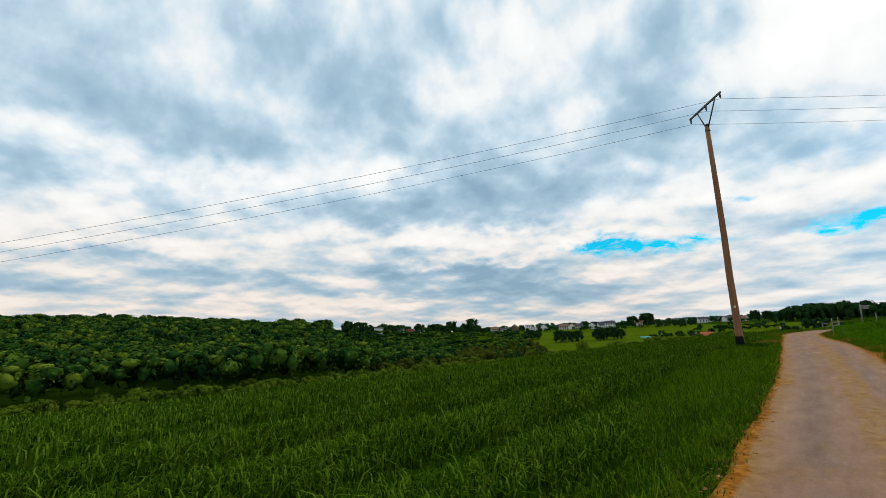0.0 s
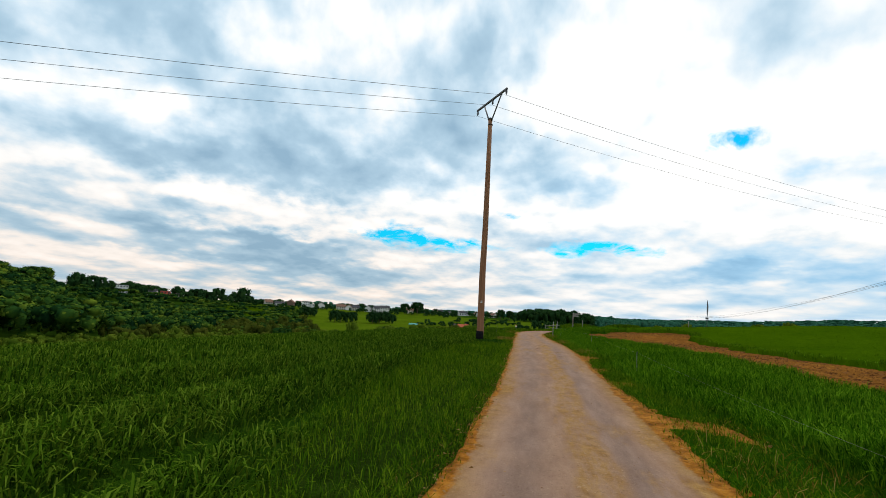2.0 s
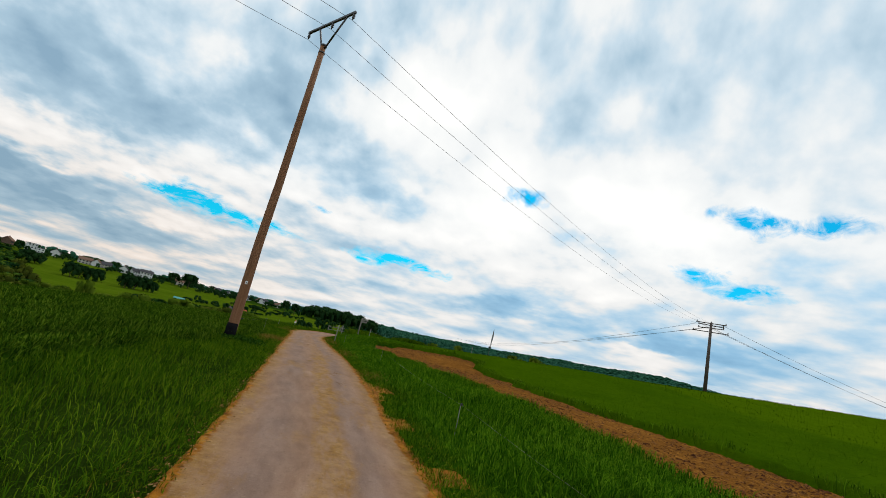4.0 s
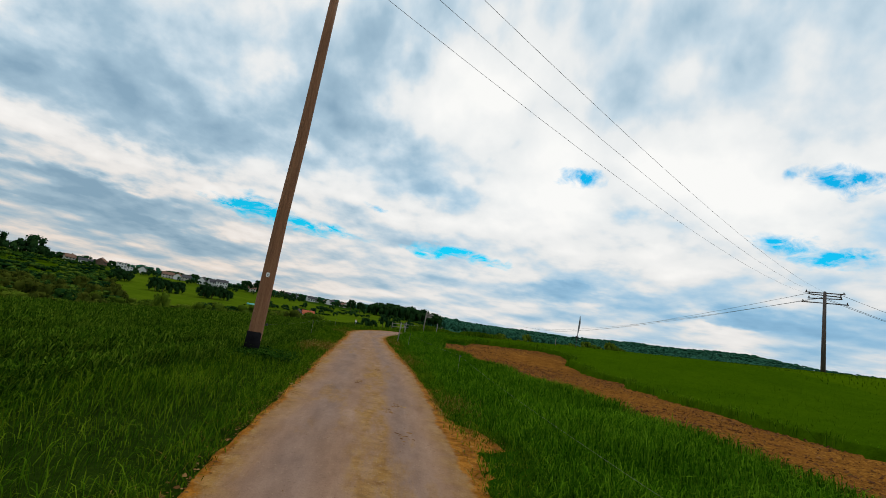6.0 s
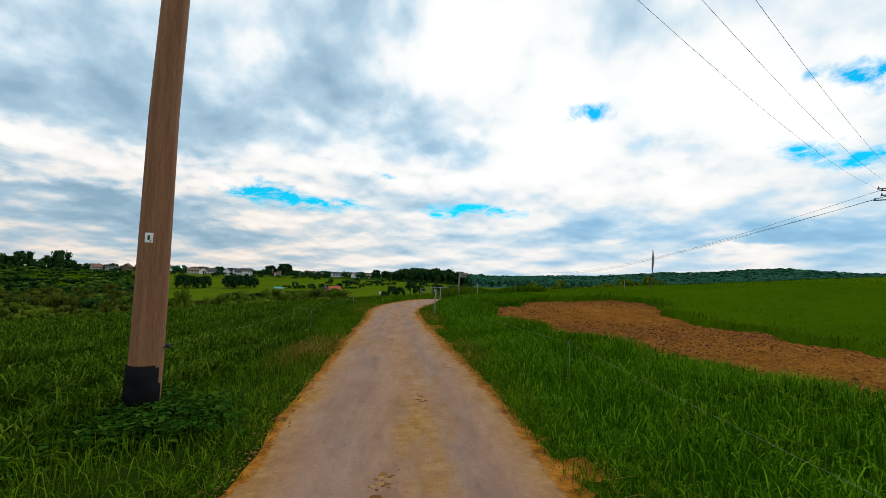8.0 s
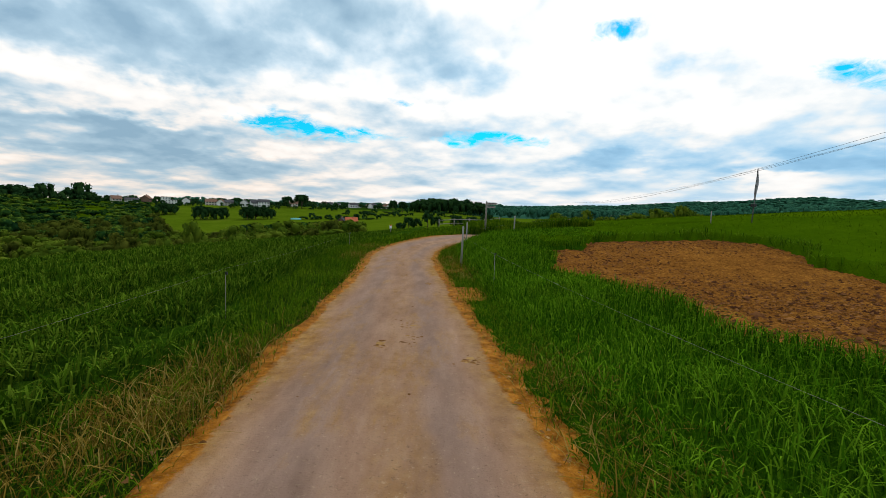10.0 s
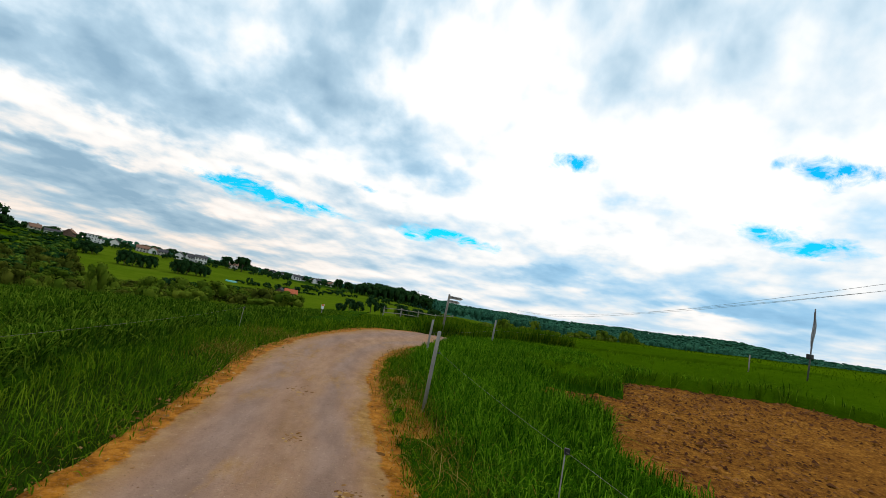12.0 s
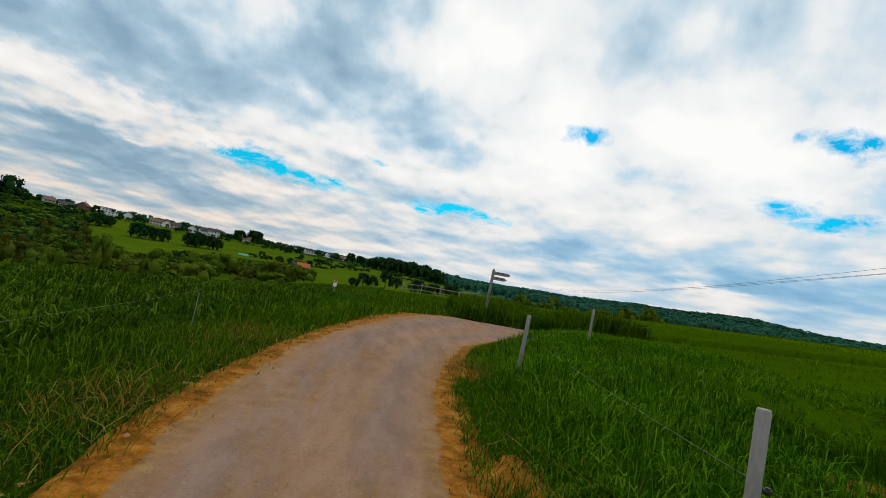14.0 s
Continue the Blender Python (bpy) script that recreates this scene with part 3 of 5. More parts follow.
tagged(strip("road", "road", lane, .012 + hump, (lx - L0[:, None]) / wide_), kind="structure")
sx = np.arange(2.6, 11, .25)
mouth = np.stack([np.repeat(sx[:, None], 13, 1), np.interp(sx, [2, 4, 7, 11], [44.3, 46.1, 47.2, 47.8])[:, None] * (1 - cross[:13] / cross[12]) + np.interp(sx, [2, 5, 8, 11], [49.2, 49.5, 49.6, 49.8])[:, None] * cross[:13] / cross[12]], -1)
tagged(strip("road_branch", "road", mouth[:, ::-1], .017, np.linspace(.06, .94, 13)[None]), kind="structure")


def make_soil():
    x, y = np.meshgrid(np.arange(2.6, 14.2, .1), np.arange(-8, 46, .1), indexing="ij")
    keep = in_soil(x, y)
    z = land(x, y) + .0
    clod = np.array([noise.fractal(Vector((a * 4.6, b * 4.6, 0)), .7, 2.1, 4) for a, b in zip(x.ravel(), y.ravel())]).reshape(x.shape)
    z = z + .042 * clod + .012 * np.sin((x * .94 + y * .34) * 9 + 1.2 * wander(x, y, .8))
    n, m = x.shape
    i, j = np.meshgrid(np.arange(n - 1), np.arange(m - 1), indexing="ij")
    ok = keep[:-1, :-1] | keep[1:, 1:]
    q = np.stack([i * m + j, (i + 1) * m + j, (i + 1) * m + j + 1, i * m + j + 1], -1)[ok]
    me = array_mesh("tilled_soil", np.stack([x, y, z], -1).reshape(-1, 3), q, smooth=True)
    me.materials.append(M["soil"])
    tagged(new("tilled_soil", me), "bare reddish brown tilled soil strip between grass", "soil", kind="structure")


make_soil()


# ---- small crumbs: one lump repeated as loose pieces of one object ----
def crumbs(name, x, y, size, mat, flat=.5, lift=.0, label="", category=""):
    n = len(x)
    base = np.array([(1, 0, 0), (.3, .95, 0), (-.8, .6, 0), (-.8, -.55, 0), (.35, -.9, 0), (.1, .05, 1)], float)
    jit = 1 + .35 * rng.standard_normal((n, 6, 1))
    a = rng.uniform(0, 2 * math.pi, n)
    ca, sa = np.cos(a)[:, None], np.sin(a)[:, None]
    p = base[None] * jit * size[:, None, None]
    long = rng.uniform(.5, 1.6, n)[:, None]
    px, py = p[..., 0] * long, p[..., 1]
    v = np.stack([px * ca - py * sa + x[:, None], px * sa + py * ca + y[:, None], p[..., 2] * flat], -1)
    v[..., 2] += land(x, y)[:, None] + lift
    t = np.array([(0, 1, 5), (1, 2, 5), (2, 3, 5), (3, 4, 5), (4, 0, 5)])
    tri = (t[None] + 6 * np.arange(n)[:, None, None]).reshape(-1, 3)
    me = array_mesh(name, v.reshape(-1, 3), tris=tri)
    me.materials.append(M[mat])
    return tagged(new(name, me), label, category, kind="stuff")


n = 110000
cx, cy = rng.uniform(3, 13.4, n), 6 + 39 * rng.random(n) ** .8
ok = in_soil(cx, cy) & (rng.random(n) < .55 + .5 * wander(cx, cy, .8, 3))
crumbs("soil_clods", cx[ok], cy[ok], rng.gamma(2.0, .0056, ok.sum()) + .006, "crumb", .7, .01, "dry brown clods lying on tilled soil", "soil")
n = 7000
cy = rng.uniform(0, 50, n)
side = rng.random(n) < .5
off = rng.normal(.04, .06, n)
cx = np.where(side, left_edge(cy) - off - bare_west(cy) * rng.random(n), right_edge(cy) + off + thin_east(cy) * rng.random(n))
crumbs("edge_grit", cx, cy, rng.gamma(2, .0035, n) + .003, "litter", .5, .012, "dry crumbs and straw bits along the lane", "grit")
n = 1100
cy = rng.uniform(2, 48, n)
k = rng.beta(1.4, 1.1, n)
spots = wander(cy, 3 * cy, 1.4) > -.1
cx = left_edge(cy) + (right_edge(cy) - left_edge(cy)) * k
crumbs("lane_litter", cx[spots], cy[spots], rng.gamma(2, .0018, spots.sum()) + .002, "litter", .22, .014, "brown mud crumbs scattered on the lane", "mud")
# trodden mud pats
pat_x, pat_y = [], []
for mx, my, mr in ((-.18, 21.7, .1), (.52, 19.85, .12), (.4, 19.4, .1), (-.3, 29.9, .2), (-.22, 29.2, .22), (.35, 28.5, .1), (-.55, 29.0, .08), (.36, 31.5, .1), (-.9, 35.7, .14),
                   (-.62, 34.0, .1), (.57, 18.2, .12), (.5, 26.0, .12), (.1, 24.0, .1), (-.1, 33.0, .1)):
    c = 34
    pat_x += list(mx + rng.normal(0, mr * .5, c))
    pat_y += list(my + rng.normal(0, mr * .9, c))
crumbs("mud_pats", np.array(pat_x), np.array(pat_y), rng.gamma(2, .0055, len(pat_x)) + .003, "litter", .14, .012, "flat brown mud pats trodden on the lane", "mud")


# ---- grass ----
def blades(name, x, y, tall, wide, lean, mat, label, category="grass", lift=-.02, coarse=False, fold=0.0):
    n = len(x)
    a = rng.uniform(0, 2 * math.pi, n)
    ox, oy = np.cos(a), np.sin(a)
    turn = a + math.pi / 2 + rng.normal(0, .5, n)
    sx_, sy_ = np.cos(turn), np.sin(turn)
    droop = rng.uniform(.0, .38, n) * np.clip(lean * 1.6, .2, 1.3)
    z0 = land(x, y) + lift
    pts = []
    for t, w in (((0, .8), (.72, 1.0), (1, 0)) if coarse else ((0, .7), (.5, 1.0), (.82, .8), (1, 0))):
        out = lean * tall * (t ** 1.8 * (1 - fold) + fold * t ** 5 * 1.25)
        zz = z0 + tall * (t * (1 + .28 * fold) - droop * t ** 3 * (1 - fold) - fold * t ** 7 * (.3 + droop))
        px, py = x + ox * out, y + oy * out
        if w:
            pts += [np.stack([px - sx_ * wide * w / 2, py - sy_ * wide * w / 2, zz], -1), np.stack([px + sx_ * wide * w / 2, py + sy_ * wide * w / 2, zz], -1)]
        else:
            pts.append(np.stack([px, py, zz], -1))
    v = np.stack(pts, 1).reshape(-1, 3)
    k = len(pts)
    b = k * np.arange(n)[:, None, None]
    q = (np.array([(0, 1, 3, 2), (2, 3, 5, 4)][:k // 2 - 1])[None] + b).reshape(-1, 4)
    t = (np.array([(k - 3, k - 2, k - 1)])[None] + b).reshape(-1, 3)
    me = array_mesh(name, v, q, t)
    me.materials.append(M[mat])
    return tagged(new(name, me), label, category, kind="stuff")


CROP_Y, CROP_U = [-20, 0, 5, 9, 14, 20, 26, 30, 34, 45, 80], [.8, .8, .9, 1.8, 2.3, 1.9, 1.0, .9, 1.4, 1.6, 2]


def crop_edge(y):
    return left_edge(y) - np.interp(y, CROP_Y, CROP_U) + .18 * wander(y, 0 * y, 1.2)


def scatter(n, x0, x1, y0, y1):
    return rng.uniform(x0, x1, n), rng.uniform(y0, y1, n)


def furrow(x, y):
    """Distance from the nearest wheel track; the tracks run along the lane."""
    return np.abs((x - .08 * y + 7.1 + .08 * wander(x, y, .5) + .95) % 1.9 - .95)


def crop_height(x, y):
    tall = .35 + .035 * wander(x, y, .5) + .035 * wander(x, y, 2.2, 5)
    tall = tall * (.4 + .6 * ease(.1, .36, furrow(x, y) + .06 * wander(x, y, 3.0, 2))) + .05 * ease(.55, .8, furrow(x, y))
    return tall * ease(.05, .45, crop_edge(y) + .15 - x)


def canopy(name, x0, x1, y0, y1, step, height, rough, mat, label, category):
    """The dense lower leaves: an uneven sheet that sinks into the ground where nothing grows."""
    x, y = np.meshgrid(np.arange(x0, x1, step), np.arange(y0, y1, step), indexing="ij")
    x, y = x + rng.uniform(-.3, .3, x.shape) * step, y + rng.uniform(-.3, .3, x.shape) * step
    h = height(x, y)
    z = land(x, y) + h * (1 + rough * rng.standard_normal(x.shape)) - .12 * (h < .015)
    n, m = x.shape
    i, j = np.meshgrid(np.arange(n - 1), np.arange(m - 1), indexing="ij")
    ok = (h[:-1, :-1] + h[1:, :-1] + h[:-1, 1:] + h[1:, 1:]) > .02
    q = np.stack([i * m + j, (i + 1) * m + j, (i + 1) * m + j + 1, i * m + j + 1], -1)[ok]
    me = array_mesh(name, np.stack([x, y, z], -1).reshape(-1, 3), q)
    me.materials.append(M[mat])
    return tagged(new(name, me), label, category, kind="stuff")


def sow_crop(name, n, x0, x1, y0, y1, wide, keep):
    x, y = scatter(n, x0, x1, y0, y1)
    ok = (x < crop_edge(y)) & keep(x, y) & ((furrow(x, y) > .14 + .06 * wander(x, y, 3, 3)) | (rng.random(n) < .12))
    x, y = x[ok], y[ok]
    tall = crop_height(x, y) + rng.normal(0, .035, len(x))
    blades(name, x, y, np.maximum(tall, .12), wide * rng.uniform(.6, 1.25, len(x)), rng.gamma(3, .16, len(x)), "crop", "dense dark green wheat crop leaves", "crop", coarse=wide > .018, fold=.75)


sow_crop("wheat_near", 165000, -6.5, -1.2, -.5, 40, .0165, lambda x, y: x > -6.5)
sow_crop("wheat_mid", 135000, -14, -2.5, -1, 62, .0225, lambda x, y: (x <= -6.5) | (y > 40))
sow_crop("wheat_far", 64000, -27, -4, -6, 85, .036, lambda x, y: (x <= -14) | (y > 62))
# sheets of lower leaves, their colour darkened for the shade between rows
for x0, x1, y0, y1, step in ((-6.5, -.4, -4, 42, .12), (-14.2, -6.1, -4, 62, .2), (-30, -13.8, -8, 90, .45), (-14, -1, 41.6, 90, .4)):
    canopy("wheat_shaded_leaves", x0, x1, y0, y1, step, lambda x, y: .46 * crop_height(x, y), .2, "shaded_crop", "dense lower leaves of the wheat crop, shade in their colour", "crop")

x, y = scatter(120000, -5, -.3, .5, 52)
u = left_edge(y) - x
u = u - bare_west(y) * (.62 + .45 * wander(x, y, 4, 1))
ok = (u > .06 * rng.random(len(x)) - .03) & (x > crop_edge(y) - .25)
ok |= (u > -.8 * bare_west(y)) & (u < 0) & (rng.random(len(x)) < .2)
u = np.maximum(u, 0)
x, y, u = x[ok], y[ok], u[ok]
tall = (.045 + .15 * ease(0, 1.0, u)) * (1 + .35 * wander(x, y, 1.7, 2)) + rng.normal(0, .025, len(x))
blades("verge_grass_west", x, y, np.maximum(tall, .04), .0068 * rng.uniform(.7, 1.4, len(x)), rng.gamma(3, .2, len(x)), "verge", "short green verge grass beside the lane", fold=.3, coarse=True)

def tufted(x, y):
    """Cover of the thin verge: near 1 in tufts, near 0 on bare earth."""
    u = x - right_edge(y)
    open_ = ease(thin_east(y) + .25, thin_east(y) - .15, u + .2 * wander(x, y, 1.9, 2))
    near = ease(.14, .0, u - bare_east(y) * .3)
    tuft = ease(-.25, .05, wander(x, y, 2.1, 3) + .6 * wander(x, y, 5.3, 1) + .15 + .4 * ease(18, 24, y))
    return 1 - open_ * np.maximum(near, .93 * (1 - tuft))


def east_height(x, y):
    u = x - right_edge(y) - .35 * thin_east(y)
    tall = (.05 + .25 * ease(.05, 1.15, u)) * (1 + .26 * wander(x, y, 1.5, 7) + .12 * wander(x, y, 4.3, 2))
    tall = tall * (1 - .6 * ease(thin_east(y) + .2, thin_east(y) - .2, x - right_edge(y)))
    return np.maximum(tall, .085 * (tufted(x, y) > .5)) * (u > -.3)


def east_cover(x, y):
    h = .34 * east_height(x, y) * (tufted(x, y) > .55) * ~in_soil(x, y) * ease(5.9, 5.5, x - 20 * (y > 38.5))
    return h * (x > right_edge(y) + .12) * (y < 43 + .3 * x)


x, y = scatter(210000, .0, 5.8, 1, 46)
more_y = rng.uniform(1, 46, 40000)
x, y = np.concatenate([x, right_edge(more_y) + (thin_east(more_y) + .3) * rng.random(40000)]), np.concatenate([y, more_y])
u = x - right_edge(y)
ok = (u > .0) & ~in_soil(x, y) & (rng.random(len(x)) < .02 + tufted(x, y))
x, y, u = x[ok], y[ok], u[ok]
tall = east_height(x, y) * 1.05 + rng.normal(0, .035, len(x))
short = u < thin_east(y) + .15 * wander(x, y, 1.9, 8)
blades("verge_grass_east", x[short], y[short], np.maximum(tall[short] * .9, .03), .0085 * rng.uniform(.7, 1.4, short.sum()), rng.gamma(3.2, .22, short.sum()), "verge",
       "short yellow green grass tufts at the lane's edge", coarse=True)
for k, near in (((u < 1.9) & ~short, True), ((u >= 1.9) & ~short, False)):
    blades("lush_grass_east", x[k], y[k], np.maximum(tall[k], .04), (.0088 if near else .0098) * rng.uniform(.7, 1.4, k.sum()), rng.gamma(3.2, .16, k.sum()), "lush",
           "tall lush green grass beside the lane", fold=.5, coarse=not near)
canopy("lush_shaded_leaves", .3, 5.9, -4, 46, .1, east_cover, .16, "shaded_lush", "dense lower blades of the lush grass, shade in their colour", "grass")


def field_height(x, y):
    clear = ~in_soil(x, y) & ((x > 7.6) | (y > 37.6)) & ((y < 45.2) | (y > 50.4)) & ((x > 5.6) | (y > 37.6) & (x > 3.2))
    return (.29 + .03 * wander(x, y, 1.1, 9) + .025 * wander(x, y, 2.7, 4)) * clear * ease(27, 19, x) * ease(66, 58, y)


x, y = scatter(70000, 3.2, 24, 6, 62)
h = field_height(x, y)
ok = h > .05
x, y, h = x[ok], y[ok], h[ok]
rim = in_soil(x - .6, y) | in_soil(x, y - .6) | in_soil(x + .4, y)
for k, mat_ in ((~rim, "sward"), (rim, "lush")):
    blades("field_grass_east", x[k], y[k], h[k] * 1.12 + rng.normal(0, .03, k.sum()), .0095 * rng.uniform(.7, 1.4, k.sum()), rng.gamma(3, .2, k.sum()), mat_,
           "even green field grass beyond the bare soil", coarse=True, fold=.3)
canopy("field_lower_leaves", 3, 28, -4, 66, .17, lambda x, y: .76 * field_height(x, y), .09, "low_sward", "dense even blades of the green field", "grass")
# edge tufts in the darker wheat colour, which stands for the rim's shaded face
x, y = scatter(60000, 4, 14, 4, 46)
ok = (field_height(x, y) > .05) & (in_soil(x - .45, y) | in_soil(x, y - .5)) & (wander(x, y, 1.6, 2) > -.6)
x, y = x[ok], y[ok]
blades("soil_edge_tufts", x, y, .4 * (1 + .3 * wander(x, y, 2.1, 4)) + rng.normal(0, .04, len(x)), .011 * rng.uniform(.7, 1.4, len(x)), rng.gamma(3, .22, len(x)), "crop", "tall green tufts along the bare soil, darker for the rim's shade", fold=.4, coarse=True)
x, y = scatter(26000, 10, 60, 22, 110)
ok = (x > 21) | (y > 60)
x, y = x[ok], y[ok]
blades("field_grass_slope", x, y, .12 * (1 + .3 * wander(x, y, .35, 3)) + rng.normal(0, .02, len(x)), .035 * rng.uniform(.7, 1.4, len(x)), rng.gamma(3, .2, len(x)), "sward", "even green field grass on the rising slope", coarse=True)
x, y = scatter(30000, -7, 11, 41, 70)
ok = ((x < left_edge(y) - .25) & (x > crop_edge(y) - .3)) | ((y > 49.9) & (x > -4)) | ((x > right_edge(y) + .6) & (y < 46) & (y < 43 + .3 * x))
x, y = x[ok], y[ok]
blades("verge_grass_junction", x, y, np.maximum(.26 * (1 + .4 * wander(x, y, .8, 6)) + rng.normal(0, .04, len(x)), .06), .022 * rng.uniform(.7, 1.4, len(x)), rng.gamma(3, .18, len(x)), "verge",
       "rough green grass around the lane junction", coarse=True)
# hedge-like rank bank behind the branch lane
x, y = scatter(9000, 1.9, 9, 50.1, 53.2)
blades("rank_bank", x, y, .75 * (1 + .25 * wander(x, y, 1.3, 8)), .03 * rng.uniform(.7, 1.4, len(x)), rng.gamma(3, .15, len(x)), "verge", "rank dark green growth on the bank by the signpost", coarse=True)

# short trampled growth over both shoulders
n = 50000
y = rng.uniform(.5, 47, n)
west = rng.random(n) < .45
bare_ = np.where(west, bare_west(y), bare_east(y))
off = (bare_ + .4) * rng.random(n)
x = np.where(west, left_edge(y) - off, right_edge(y) + off)
clump = .5 + .5 * wander(x, y, 6, 5) + .45 * wander(x, y, 17, 2)
ok = rng.random(n) < np.clip(ease(.05, .8, off / (bare_ + .05)) * (.25 + clump), .02, 1)
x, y, u = x[ok], y[ok], np.maximum(off[ok] - .5 * bare_[ok], 0)
blades("trampled_grass", x, y, .045 + .2 * u + .03 * rng.random(len(x)), .006 * rng.uniform(.7, 1.4, len(x)), rng.gamma(3, .3, len(x)), "verge", "short trampled grass over the lane's edges", lift=.005, coarse=True)
ok = rng.random(len(x)) < .2
blades("straw_bits", x[ok] + .02, y[ok], .02 + .05 * rng.random(ok.sum()), .005 * rng.uniform(.7, 1.4, ok.sum()), rng.gamma(3, .6, ok.sum()), "dry", "short straw coloured stubble over the lane's edges", coarse=True)

n = 4500
y = rng.uniform(1, 44, n)
x = right_edge(y) + .05 + thin_east(y) * rng.random(n)
blades("fallen_straw", x, y, .015 + .03 * rng.random(n), .007 * rng.uniform(.7, 1.4, n), rng.gamma(4, .8, n), "dry", "flattened straw coloured grass on bare earth", lift=.008, coarse=True)

# dry grass in tufts near the edges
tx, ty = [], []
for mx, my, mr, c in ((-2.05, 26.6, .3, 420), (-1.9, 28.2, .3, 520), (-2.35, 27.5, .25, 420), (-1.75, 27.2, .2, 380), (1.25, 26.6, .3, 420), (1.55, 20.4, .3, 350), (1.1, 28.1, .22, 260), (.62, 36.2, .4, 500),
                      (.75, 34.0, .3, 320), (2.0, 8.0, .4, 260), (.6, 40.5, .3, 300), (-2.35, 37.5, .25, 260), (-2.4, 40.5, .3, 300)):
    c = int(c * 1.8)
    tx += list(rng.normal(mx, mr, c))
    ty += list(rng.normal(my, mr * 1.8, c))
tx, ty = np.array(tx), np.array(ty)
ok = (tx < left_edge(ty) - .04) | (tx > right_edge(ty) + .04)
tx, ty = tx[ok], ty[ok]
blades("dry_grass", tx, ty, rng.uniform(.05, .22, len(tx)), .006 * rng.uniform(.7, 1.4, len(tx)), rng.gamma(3, .3, len(tx)), "dry", "yellowed dry grass tufts at the lane's edge")


# ---- power line ----
POLE = Vector((-2.623, 23.22, 0))
LINE = Vector((.79, .613, 0)).normalized()
ARM = Vector((LINE.y, -LINE.x, 0))


def power_pole(at, base_z):
    g = thing("power_pole", (at.x, at.y, base_z), "tall reddish brown wooden power pole with steel crossarm", "power pole", "power line poles")
    top = 10.12 - base_z
    rings = [0, .12, .55, 1.6, 3, 5, 7.5, top]
    bm = bmesh.new()
    tube(bm, [(.012 * math.sin(z * 1.7), .01 * math.cos(z * 1.3), z) for z in rings], [.152 - .0058 * z for z in rings], 20)
    part("shaft", bm, "wood", g)
    bm = bmesh.new()
    tube(bm, [(0, 0, -.02), (0, 0, .25), (0, 0, .56 - base_z)], [.158, .157, .155], 20)
    part("tar_band", bm, "tar", g, "black tarred band round the foot")
    bm = bmesh.new()
    tube(bm, [(0, 0, top - .04), (0, 0, top + .03), (0, 0, top + .07)], [.102, .104, .03], 14)
    part("cap", bm, "steel", g)
    arm_z = 11.04 - base_z
    a, b = ARM * -1.29, ARM * 1.29
    bm = bmesh.new()
    turn = math.atan2(ARM.y, ARM.x)
    box(bm, (0, 0, arm_z), (2.6, .075, .08), turn, .008)
    part("crossarm", bm, "steel", g, "dark steel crossarm")
    for s in (-.62, .88):
        bm = bmesh.new()
        tube(bm, [Vector((ARM.x * .08 * (1 if s > 0 else -1), ARM.y * .08 * (1 if s > 0 else -1), top - .12)), ARM * s + Vector((0, 0, arm_z - .03))], .034, 6)
        part("strut", bm, "steel", g)
    bm = bmesh.new()
    tube(bm, [(0, 0, top - .3), (0, 0, top - .26)], .112, 14)
    part("clamp_band", bm, "steel", g)
    for s in (-1.24, 0.12, 1.24):
        p = ARM * s
        bm = bmesh.new()
        zs = [arm_z - .03, arm_z - .07, arm_z - .1, arm_z - .13, arm_z - .16, arm_z - .19, arm_z - .22, arm_z - .27]
        tube(bm, [(p.x, p.y, z) for z in zs], [.012, .05, .028, .055, .028, .055, .026, .016], 10)
        part("insulator", bm, "ceramic", g)
    return g


pole_z = ground_z(POLE.x, POLE.y)
pole = power_pole(POLE, pole_z)
# number plate on the face towards the lane
face = Vector((.16, -1, 0)).normalized()
bm = bmesh.new()
pc = face * .148 + Vector((0, 0, 1.785 - pole_z))
box(bm, pc, (.07, .012, .095), math.atan2(face.x, -face.y), .003)
plate = part("number_plate", bm, "white", pole, "small white enamel plate with a black mark")
bm = bmesh.new()
box(bm, pc + face * .008, (.02, .006, .045), math.atan2(face.x, -face.y), .004)
box(bm, pc + face * .008 + Vector((.02, 0, -.03)), (.008, .006, .014), math.atan2(face.x, -face.y), .002)
part("mark", bm, "black", plate)
far_foot = POLE - LINE * 92
copy_thing(pole, pose(far_foot.x, far_foot.y, .9 - 11.04 + pole_z))

FP = Vector((59.3, 71.4, 0))
fp_z = ground_z(FP.x, FP.y)
g = thing("branch_pole", (FP.x, FP.y, fp_z), "dark thick power pole with several crossarms on the slope", "power pole", "power line poles")
h = 15.75 - fp_z
bm = bmesh.new()
part("shaft", tube(bm, [(0, 0, 0), (0, 0, h * .5), (0, 0, h)], [.3, .25, .19], 14), "oldpole", g)
for z, half, turn in ((h - 1.55, 2.6, 2.45), (h - .9, 1.9, 2.2), (h - .45, 2.0, 2.75), (h - .12, 2.2, 2.45)):
    bm = bmesh.new()
    box(bm, (0, 0, z), (half * 2, .16, .13), turn, .015)
    arm = part("crossarm", bm, "oldpole", g)
    for s in (-.93, 0.0, .93):
        bm = bmesh.new()
        x0, y0 = math.cos(turn) * half * s, math.sin(turn) * half * s
        tube(bm, [(x0, y0, z + .05), (x0, y0, z + .16), (x0, y0, z + .26), (x0, y0, z + .34)], [.03, .09, .06, .03], 8)
        part("insulator", bm, "ceramic", arm)

